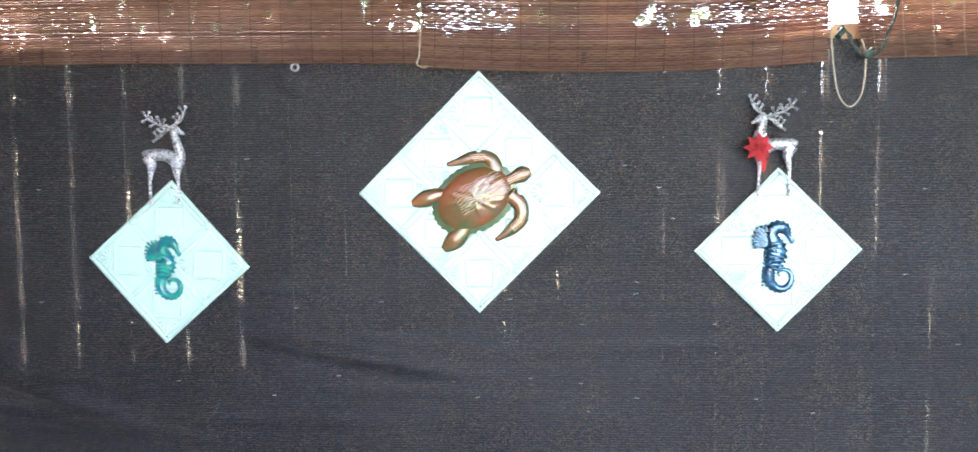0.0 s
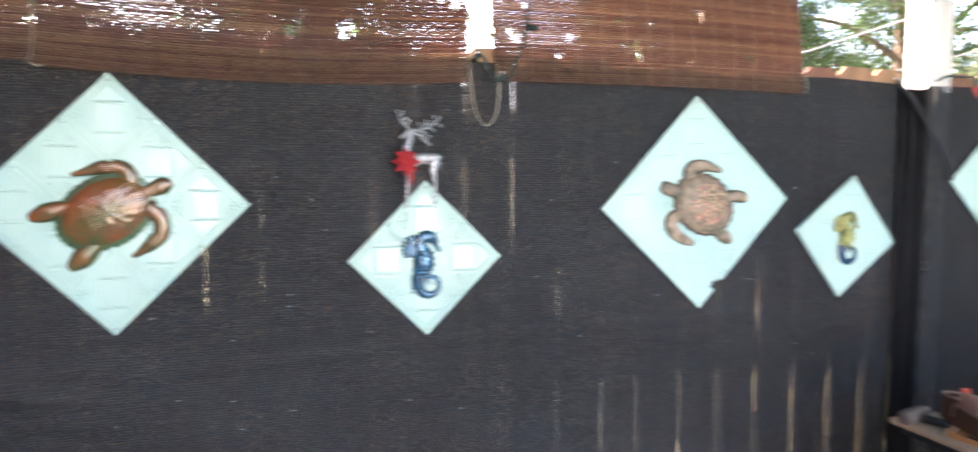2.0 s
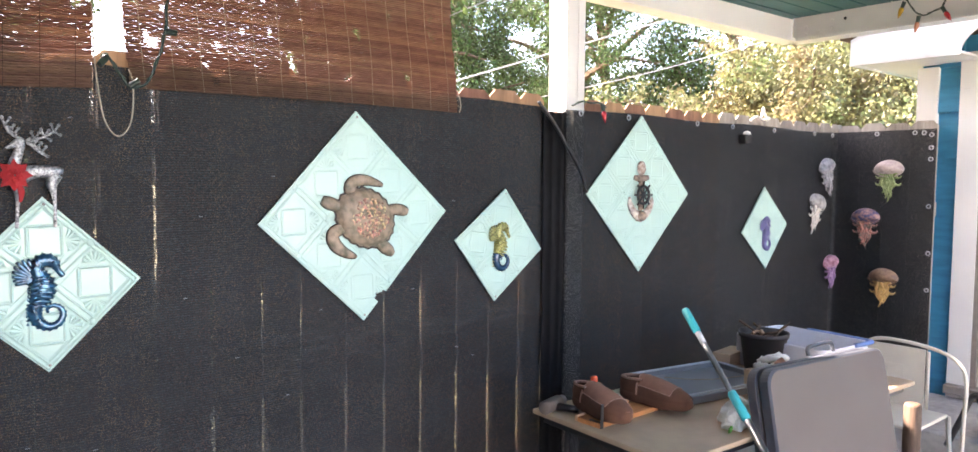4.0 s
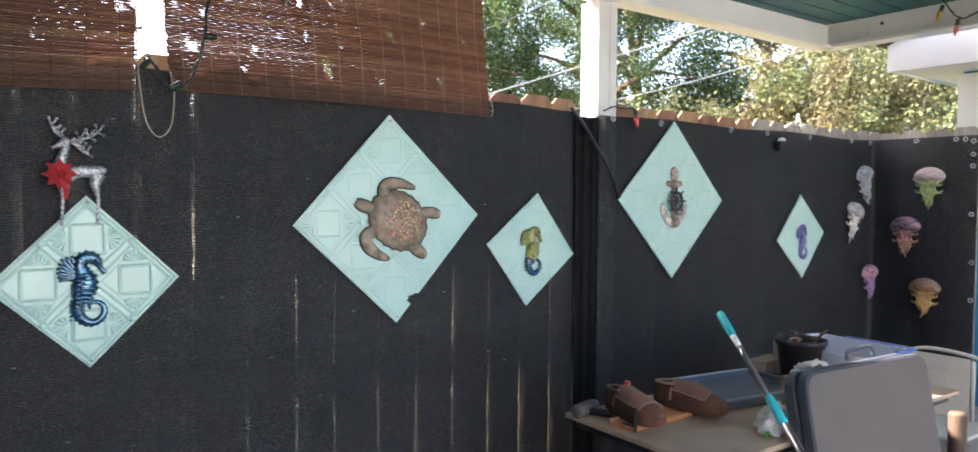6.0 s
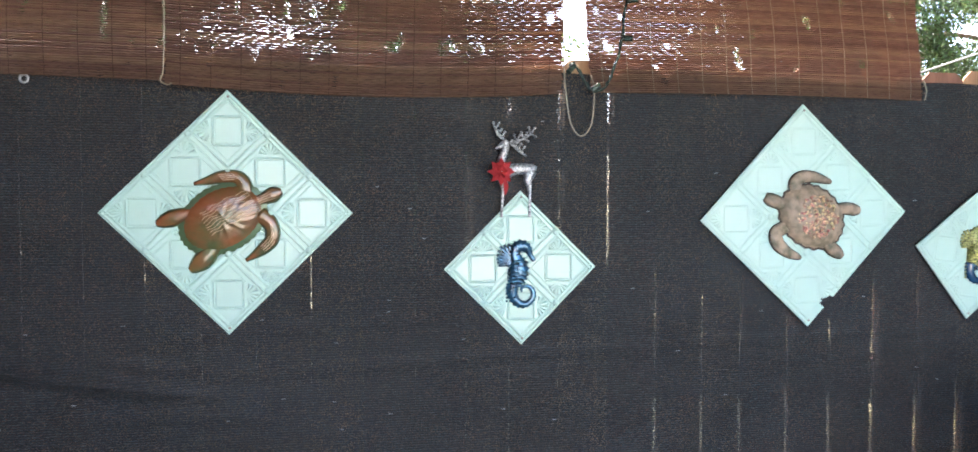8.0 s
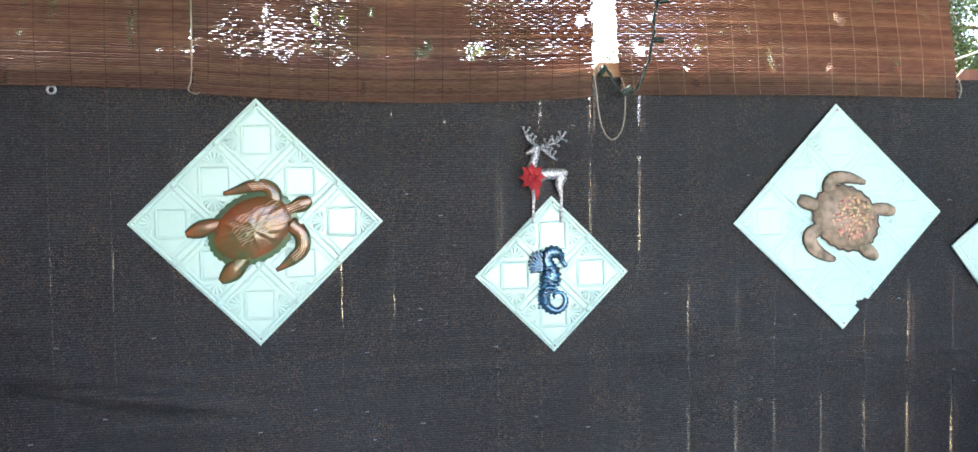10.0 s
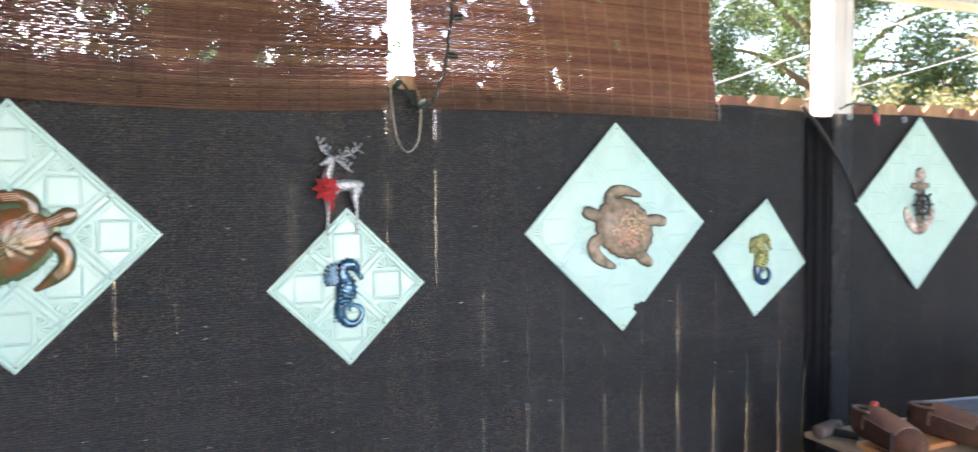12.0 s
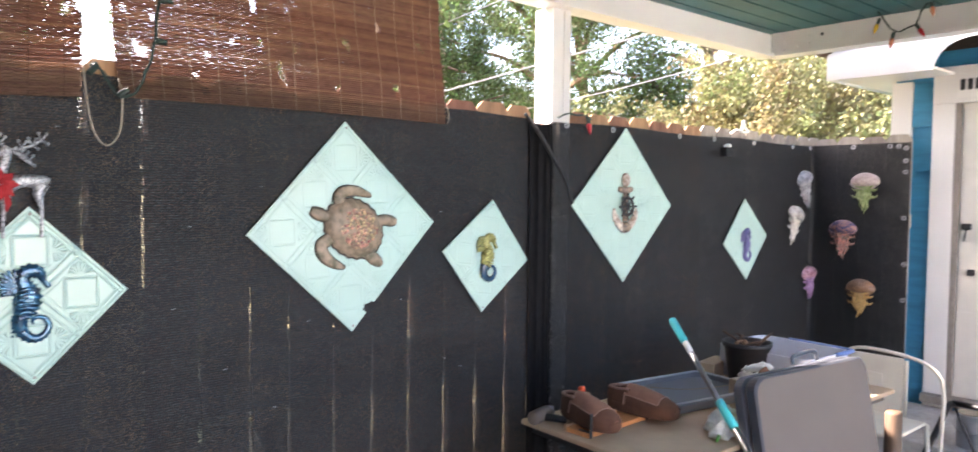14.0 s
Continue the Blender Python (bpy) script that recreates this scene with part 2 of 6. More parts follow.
def smooth_line(pts, n=6):
    """Catmull-Rom through the points; works on any number of columns."""
    p = np.array(pts, float)
    if len(p) < 3:
        return p
    p = np.vstack([2 * p[0] - p[1], p, 2 * p[-1] - p[-2]])
    out = []
    for i in range(1, len(p) - 2):
        for t in np.linspace(0, 1, n, endpoint=False):
            a, b, c, d = p[i - 1], p[i], p[i + 1], p[i + 2]
            out.append(0.5 * (2 * b + (c - a) * t + (2 * a - 5 * b + 4 * c - d) * t * t + (3 * b - a - 3 * c + d) * t ** 3))
    out.append(p[-2])
    return np.array(out)


def limb(bm, pts, flat=0.4, n=5, segs=10, idx=0, lift=0.0, ring=0.0):
    """A rounded relief limb in the x-z plane, facing -y. Points are x, z, radius."""
    line = smooth_line(pts, n)
    rings = []
    for i, (x, z, r) in enumerate(line):
        a, b = line[max(i - 1, 0)], line[min(i + 1, len(line) - 1)]
        t = Vector((b[0] - a[0], 0, b[1] - a[1])).normalized()
        nrm = Vector((-t.z, 0, t.x))
        rr = max(r, 0.0008) * (1 + (ring if i % 2 else -ring))
        rings.append([bm.verts.new(Vector((x, -lift, z)) + nrm * rr * math.cos(k * math.tau / segs) - Vector((0, 1, 0)) * rr * flat * math.sin(k * math.tau / segs)) for k in range(segs)])
    for p, q in zip(rings, rings[1:]):
        for k in range(segs):
            bm.faces.new((p[k], p[(k + 1) % segs], q[(k + 1) % segs], q[k])).material_index = idx
    for r, rev in ((rings[0], True), (rings[-1], False)):
        bm.faces.new(r[::-1] if rev else r).material_index = idx


def dome(bm, cx, cz, rx, rz, h, rot=0.0, scallop=0.0, lobes=22, rings=9, segs=44, idx=0, rough=0.0):
    """A domed shield facing -y, with a scalloped rim."""
    top = bm.verts.new((cx, -h, cz))
    prev = None
    c, s = math.cos(rot), math.sin(rot)
    for i in range(1, rings + 1):
        f = i / rings
        row = []
        for k in range(segs):
            a = k * math.tau / segs
            w = 1 + scallop * abs(math.sin(a * lobes / 2)) * f ** 3
            u, v = rx * f * w * math.cos(a), rz * f * w * math.sin(a)
            hh = h * math.sqrt(max(0, 1 - f * f)) + rough * noise.noise((u * 60, v * 60, cx * 9))
            row.append(bm.verts.new((cx + u * c - v * s, -hh if i < rings else 0.0, cz + u * s + v * c)))
        for k in range(segs):
            f_ = bm.faces.new((top, row[k], row[(k + 1) % segs]) if prev is None else (prev[k], row[k], row[(k + 1) % segs], prev[(k + 1) % segs]))
            f_.material_index = idx
        prev = row


def tube(bm, pts, r, segs=8, idx=0, closed=False):
    """A round tube along points in space; r is one radius or one for each point."""
    pts = [Vector(p) for p in pts]
    rs = r if isinstance(r, (list, tuple, np.ndarray)) else [r] * len(pts)
    rings, up = [], Vector((0.13, 0.21, 0.97))
    for i, p in enumerate(pts):
        a, b = pts[i - 1 if (i or closed) else 0], pts[(i + 1) % len(pts) if (closed or i + 1 < len(pts)) else i]
        t = (b - a).normalized()
        if abs(t.dot(up)) > 0.95:
            up = Vector((1, 0.2, 0.1)).normalized()
        n = (up - t * t.dot(up)).normalized()
        up = n
        q = t.cross(n)
        rings.append([bm.verts.new(p + (n * math.cos(k * math.tau / segs) + q * math.sin(k * math.tau / segs)) * rs[i]) for k in range(segs)])
    pairs = list(zip(rings, rings[1:] + ([rings[0]] if closed else [])))
    for a, b in (pairs if closed else pairs[:len(rings) - 1]):
        for k in range(segs):
            bm.faces.new((a[k], a[(k + 1) % segs], b[(k + 1) % segs], b[k])).material_index = idx
    if not closed:
        bm.faces.new(rings[0][::-1]).material_index = idx
        bm.faces.new(rings[-1]).material_index = idx


def curve(pts, n=8):
    return [Vector(p) for p in smooth_line(pts, n)]


def lathe(bm, profile, segs=28, centre=(0, 0, 0), idx=0):
    """A turned body: profile of radius, height; both ends closed."""
    rings = [[bm.verts.new((centre[0] + r * math.cos(k * math.tau / segs), centre[1] + r * math.sin(k * math.tau / segs), centre[2] + z)) for k in range(segs)] for r, z in profile]
    for a, b in zip(rings, rings[1:]):
        for k in range(segs):
            bm.faces.new((a[k], a[(k + 1) % segs], b[(k + 1) % segs], b[k])).material_index = idx
    bm.faces.new(rings[0][::-1]).material_index = idx
    bm.faces.new(rings[-1]).material_index = idx


def slab(bm, w, h, r, y0, y1, segs=6, idx=0):
    """A rounded rectangle in the x-z plane, centred, from y0 to y1."""
    ring = []
    for sx, sz, a0 in ((1, 1, 0), (-1, 1, 90), (-1, -1, 180), (1, -1, 270)):
        for k in range(segs + 1):
            a = radians(a0 + 90 * k / segs)
            ring.append((sx * (w / 2 - r) + r * math.cos(a), sz * (h / 2 - r) + r * math.sin(a)))
    e = min(0.008, abs(y1 - y0) / 3)
    s = 1 if y1 > y0 else -1
    rows = []
    for y, d in ((y0, e), (y0 + s * e, 0), (y1 - s * e, 0), (y1, e)):
        rows.append([bm.verts.new((x * (1 - 2 * d / w), y, z * (1 - 2 * d / h))) for x, z in ring])
    n = len(ring)
    for a, b in zip(rows, rows[1:]):
        for k in range(n):
            bm.faces.new((a[k], a[(k + 1) % n], b[(k + 1) % n], b[k])).material_index = idx
    bm.faces.new(rows[0][::-1]).material_index = idx
    bm.faces.new(rows[-1]).material_index = idx


# ---- ground ----
bm = bmesh.new()
box(bm, -400, 400, -400, 400, G - 0.6, G - 0.04)
tagged(part("ground", bm, M_GRASS), "dry green grass and bare earth beyond the fence", "ground", kind="structure")
bm = bmesh.new()
box(bm, -5.0, 6.5, -4.5, 2.52, G - 0.2, G, bevel=0.01)
tagged(part("patio", bm, M_CONCRETE), "plain grey concrete patio slab", "patio", kind="structure")
bm = bmesh.new()
box(bm, -9.0, 9.0, -8.3, -8.1, G - 0.1, 2.3)
tagged(part("wall_south", bm, M_WHITE), "plain pale wall that closes the yard", "wall", kind="structure")


# added wall out of view; cuts daylight on the left part of the cloth
bm = bmesh.new()
box(bm, -3.0, -2.85, -8.1, 2.40, G - 0.1, 2.64)
tagged(part("wall_west", bm, M_BOARD), "unseen brown board wall added to dim the patio's left side", "wall", kind="structure")


# second added wall behind the camera, blocks southern sky light from the left
bm = bmesh.new()
box(bm, -2.84, -0.9, -2.55, -2.40, G - 0.1, 2.64)
tagged(part("wall_south_west", bm, M_BOARD), "unseen brown board wall added to dim the patio's left side", "wall", kind="structure")


# ---- fence: cedar boards with dog-eared tops, rails, posts ----
# boards and cloth left of x=-3.35 are added out of view to block sun
GAPS = [-4.22, -4.01, -3.79, -3.57, -3.35, -3.15, -2.93, -2.72, -2.51, -2.30, -2.08, -1.87, -1.66, -1.446, -1.235, -1.023, -0.82, -0.62, -0.421, -0.22, -0.03, 0.16, 0.352,
        0.54, 0.731, 0.921, 1.087, 1.279, 1.475, 1.671, 1.868, 2.031, 2.234, 2.423, 2.616, 2.82, 3.013, 3.207, 3.372, 3.531, 3.668, 3.81]
while GAPS[-1] < 6.42:
    GAPS.append(GAPS[-1] + 0.183)


def gap_edge(x):
    """Half the gap between two boards, as height and width pairs from the bottom up."""
    if x < -0.7:
        return ((G, 0.0004), (0.69, 0.0006), (0.75, 0.0088), (1.9, 0.0088))
    if x < 0.8:
        return ((G, 0.0004), (0.7, 0.0006), (0.78, 0.0026), (1.9, 0.0034))
    if x < 1.6:
        return ((G, 0.0022), (1.10, 0.0028), (1.2, 0.0065), (1.9, 0.006))
    if x < 3.5:
        return ((G, 0.0095), (0.60, 0.0085), (0.74, 0.0045 if abs(x - 2.62) > 0.05 else 0.009), (1.08, 0.006), (1.12, 0.0008), (1.9, 0.001))
    return ((G, 0.003), (1.0, 0.0025), (1.2, 0.0015), (1.9, 0.0015))


def fence_board(bm, w0, w1, top, th, left, right, ear=0.034):
    """One upright board with clipped top corners; left and right are the edges' half gaps by height."""
    out = [(w1 - g, z - G) for z, g in right[:-1]] + [(w1 - right[-1][1], top - ear - G), (w1 - right[-1][1] - ear, top - G)]
    out += [(w0 + left[-1][1] + ear, top - G), (w0 + left[-1][1], top - ear - G)] + [(w0 + g, z - G) for z, g in left[-2::-1]]
    f = [bm.verts.new((x, 0, z)) for x, z in out]
    b = [bm.verts.new((x, th, z)) for x, z in out]
    bm.faces.new(f)
    bm.faces.new(b[::-1])
    for i in range(len(out)):
        k = (i + 1) % len(out)
        bm.faces.new((f[i], b[i], b[k], f[k]))


fence = empty("fence", pose(0, 0, G), "cedar board fence with dog-eared tops behind dark cloth", "fence", kind="structure")
rng = random.Random(4)
for a, b in zip(GAPS, GAPS[1:]):
    if abs(a - 3.531) < 0.01:      # the porch post stands here
        continue
    bm = bmesh.new()
    top = 1.931 + rng.uniform(-0.008, 0.008)
    if abs(a - 3.372) < 0.01:      # cut short under the cloth beside the post
        top = 1.85
    fence_board(bm, a, b, top, 0.011, gap_edge(a), gap_edge(b))
    ob = part("board", bm, M_BOARD if a < 4.7 + rng.uniform(-0.5, 0.6) else M_BOARD_GREY, fence)
    ob.matrix_basis = pose(-0.011, WALL + 0.014 + rng.uniform(-0.0015, 0.0015), 0)
for x0, x1, z0, z1 in ((-4.22, 3.515, 1.575, 1.69), (3.665, 6.4, 1.575, 1.69), (-4.22, 1.57, 0.872, 0.957), (1.58, 3.515, 0.612, 0.735), (3.665, 6.4, 0.612, 0.735), (-4.22, 3.515, 0.0, 0.09)):
    bm = bmesh.new()
    box(bm, x0, x1, WALL + 0.027, WALL + 0.066, z0 - G, z1 - G, bevel=0.004)
    part("rail", bm, M_BOARD, fence)
fence_b = empty("fence_return", pose(6.46, WALL + 0.012, G, 0, 0, -90), "short weathered fence return meeting the house", "fence", kind="structure")
for i in range(4):
    bm = bmesh.new()
    fence_board(bm, i * 0.178, i * 0.178 + 0.174, 1.93 + rng.uniform(-0.006, 0.006), 0.014, ((G, 0.001), (1.9, 0.001)), ((G, 0.001), (1.9, 0.001)))
    part("board", bm, M_BOARD_GREY, fence_b)
bm = bmesh.new()
box(bm, 0.0, 0.7, 0.02, 0.06, 1.5, 1.6, bevel=0.004)
part("rail", bm, M_BOARD_GREY, fence_b)


# ---- dark shade cloth stretched over the fence ----
def cloth_offset(s, z):
    """Shallow sag and creases of the cloth, towards the viewer."""
    o = 0.004 * noise.noise((s * 1.3, z * 2.2, 0.3)) + 0.003 * noise.noise((s * 2.0, z * 9.0, 4.1))
    for cx, cz, w, h, a, tilt in ((-0.62, 0.80, 0.16, 0.020, 0.034, -0.22), (-0.36, 0.745, 0.26, 0.020, 0.052, -0.16), (-0.25, 0.80, 0.10, 0.012, 0.022, -0.1), (-1.62, 0.62, 0.32, 0.026, 0.055, -0.30),
                                  (-1.5, 0.50, 0.34, 0.02, 0.036, -0.12), (-0.9, 0.50, 0.9, 0.010, 0.008, 0.02), (-0.72, 1.0, 0.12, 0.014, 0.010, -0.05), (2.0, 0.83, 0.9, 0.010, 0.008, 0.04),
                                  (0.35, 0.93, 0.5, 0.008, 0.006, 0.06), (0.9, 0.80, 0.8, 0.012, 0.007, 0.05), (-0.62, 1.74, 0.05, 0.03, 0.014, -0.8), (3.0, 0.8, 0.5, 0.016, 0.010, 0.08), (-0.2, 0.62, 0.5, 0.012, 0.008, -0.03)):
        d = z - cz - tilt * (s - cx)
        o += a * math.exp(-((s - cx) / w) ** 2) * math.exp(-(d / h) ** 2)
    return o


def cloth_sheet(name, path, top, label, nz=90):
    """A sheet hung along a line in plan; path gives x, y in order."""
    bm = bmesh.new()
    cols = []
    for i, (x, y) in enumerate(path):
        a, b = Vector(path[max(i - 1, 0)]), Vector(path[min(i + 1, len(path) - 1)])
        t = (b - a).normalized()
        n = Vector((t.y, -t.x))
        zt = top(x, y)
        col = []
        for k in range(nz + 1):
            z = G + 0.03 + (zt - G - 0.03) * k / nz
            o = cloth_offset(x - 0.3 * (y - WALL), z)
            col.append(bm.verts.new((x + n.x * o, y + n.y * o, z)))
        cols.append(col)
    for p, q in zip(cols, cols[1:]):
        for k in range(nz):
            bm.faces.new((p[k], q[k], q[k + 1], p[k + 1]))
    return tagged(part(name, bm, M_CLOTH, smooth=True), label, "shade cloth", kind="structure")


plan = [(x, WALL) for x in np.arange(-4.23, 3.30, 0.03)]
plan += [(3.32, 2.517), (3.335, 2.519), (3.345, 2.521), (3.35, 2.522)]
cloth_sheet("wall_cloth_1", plan, lambda x, y: 1.873 + 0.006 * math.sin(x * 7), "black knitted shade cloth pinned over a fence, creased")
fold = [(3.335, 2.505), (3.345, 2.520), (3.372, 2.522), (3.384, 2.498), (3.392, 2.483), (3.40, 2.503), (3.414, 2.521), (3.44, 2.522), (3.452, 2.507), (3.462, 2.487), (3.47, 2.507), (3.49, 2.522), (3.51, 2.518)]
cloth_sheet("wall_cloth_fold", fold, lambda x, y: 1.86 - 0.02 * math.sin((x - 3.33) * 17), "darker black cloth bunched into the fold by the post").data.materials[0] = M_CLOTH_DARK
plan = [(3.50, 2.522), (3.501, 2.515), (3.505, 2.508), (3.515, 2.502), (3.54, 2.500)]
plan += [(x, 2.502 + 0.008 * min(1, (x - 3.56) / 0.3)) for x in np.arange(3.57, 6.36, 0.03)]
plan += [(6.375, 2.505), (6.39, 2.485)] + [(6.392, y) for y in np.arange(2.43, 1.79, -0.03)]
cloth_sheet("wall_cloth_2", plan, lambda x, y: (1.868 + 0.006 * math.sin(x * 5)) if x < 3.36 or x > 3.5 else 1.868 - 0.01 * math.sin((x - 3.35) * 40),
            "black shade cloth folded at the post and round the corner")

# strap that sags from the post across the fold
bm = bmesh.new()
tube(bm, curve([(3.27, 2.475, 1.885), (3.35, 2.462, 1.80), (3.43, 2.456, 1.70), (3.55, 2.456, 1.55), (3.62, 2.468, 1.43)]), [0.009] * 33, segs=8)
tagged(part("strap", bm, M_BLACK, smooth=True), "black strap hanging slantwise over the cloth fold", "strap")

# brass and steel eyelets along the edges of the cloth
eye = empty("eyelet", pose(6.384, 1.83, 1.83, 0, 0, -90), "bright steel eyelet in the hem of the cloth", "eyelet", "eyelets in the cloth hem")
bm = bmesh.new()
tube(bm, [(0.013 * math.cos(a), 0, 0.013 * math.sin(a)) for a in np.linspace(0, math.tau, 14, endpoint=False)], 0.0042, segs=6, closed=True)
part("ring", bm, M_GALV, eye, smooth=True)
for y, z in ((1.83, 1.74), (1.83, 1.66), (1.83, 1.33), (1.82, 1.0), (1.82, 0.74), (1.82, 0.05), (1.82, -0.05), (1.88, 1.845), (1.94, 1.848), (2.2, 1.85)):
    copy_thing(eye, pose(6.384, y, z, 0, 0, -90))
for x in (3.59, 3.98, 4.62, 5.0, 5.5, 6.05, 6.32):
    copy_thing(eye, pose(x, 2.498 if x > 3.8 else 2.49, 1.848))
copy_thing(eye, pose(-0.6, 2.505, 1.80))

# staples that hold the cloth
staple = tagged(new("staple"), "small bright wire staple in the dark cloth", "staple", "staples in the cloth")
bm = bmesh.new()
tube(bm, [(-0.006, 0.004, 0), (-0.006, -0.002, 0), (0.006, -0.002, 0), (0.006, 0.004, 0)], 0.0011, segs=5)
part("wire", bm, M_GALV, staple)
staple.matrix_world = pose(0.70, 2.512, 1.36)
rng = random.Random(9)
spots = [(0.58, 1.44), (0.62, 0.98), (0.17, 0.96), (0.90, 0.87), (1.20, 1.69), (1.56, 1.05), (1.05, 0.60), (1.95, 0.62), (1.25, 0.55), (2.1, 0.95), (2.55, 1.0),
         (0.05, 0.60), (0.45, 0.55), (-0.3, 0.95), (1.62, 1.35), (2.8, 0.7), (1.9, 1.5), (4.9, 1.2), (5.2, 0.95), (4.6, 0.9), (1.75, 0.8), (0.75, 1.25)]
spots += [(rng.uniform(-1.6, 3.2), rng.choice((0.62, 0.9, 1.05, 1.42)) + rng.uniform(-0.06, 0.06)) for _ in range(16)]
for x, z in spots:
    copy_thing(staple, pose(x, WALL - 0.0025 - cloth_offset(x, z), z, 0, rng.uniform(-12, 12), 0))


# ---- patio cover: post, beams, teal roof sheets ----
post = empty("porch_post", pose(3.59, 2.597, G), "white square porch post behind the cloth", "post", kind="structure")
bm = bmesh.new()
box(bm, -0.07, 0.07, -0.062, 0.07, 0, 2.47 - G, bevel=0.004)
part("shaft", bm, M_WHITE, post)
bm = bmesh.new()
box(bm, 0.012, 0.03, -0.068, -0.0625, 1.9 - G, 2.46 - G, bevel=0.001)
part("seam_strip", bm, M_WHITE, post)


def beam(name, m, length, label, rise=0.17):
    """An open steel edge beam: web, bottom and top flange, lip; runs along x."""
    b = empty(name, m, label, "beam", kind="structure")
    bm = bmesh.new()
    box(bm, 0, length, 0, 0.006, 0, rise, bevel=0.001)
    box(bm, 0, length, -0.055, -0.0002, 0.0, 0.006, bevel=0.001)
    box(bm, 0, length, 0.0062, 0.075, 0.0, 0.006, bevel=0.001)
    box(bm, 0, length, -0.06, -0.0552, 0.0, 0.022, bevel=0.001)
    part("channel", bm, M_WHITE, b)
    return b


beam_n = beam("porch_beam_1", pose(-4.2, 2.53, 2.471), 9.95, "white steel edge beam along the fence")
beam_e = beam("porch_beam_2", pose(5.745, 2.525, 2.471, 0, 0, -90), 4.2, "white steel edge beam with knobs for lit holes at the corner", 0.205)
# white knobs imitate light showing through holes in the web; the last is black
for u, v in ((0.10, 0.05), (0.19, 0.06), (0.28, 0.07), (0.28, 0.12), (0.10, 0.10), (0.37, 0.12)):
    bm = bmesh.new()
    bmesh.ops.create_uvsphere(bm, u_segments=8, v_segments=5, radius=0.011, matrix=Matrix.Translation((u, -0.001, v)))
    part("lit_hole_knob", bm, M_WHITE if u < 0.3 else M_BLACK_STEEL, beam_e, smooth=True)
bm = bmesh.new()
for i in range(28):
    y = 2.6 - i * 0.15
    box(bm, -4.2, 5.74, y - 0.138, y, 2.645, 2.66)
    box(bm, -4.2, 5.74, y - 0.149, y - 0.139, 2.653, 2.675)
tagged(part("ceiling", bm, M_TEAL), "dark teal ribbed metal porch roof seen from below", "ceiling", kind="structure")
bm = bmesh.new()
box(bm, -4.25, 5.8, -1.7, 2.68, 2.68, 2.70)
tagged(part("roof", bm, M_WHITE), "pale metal porch roof sheet", "roof", kind="structure")


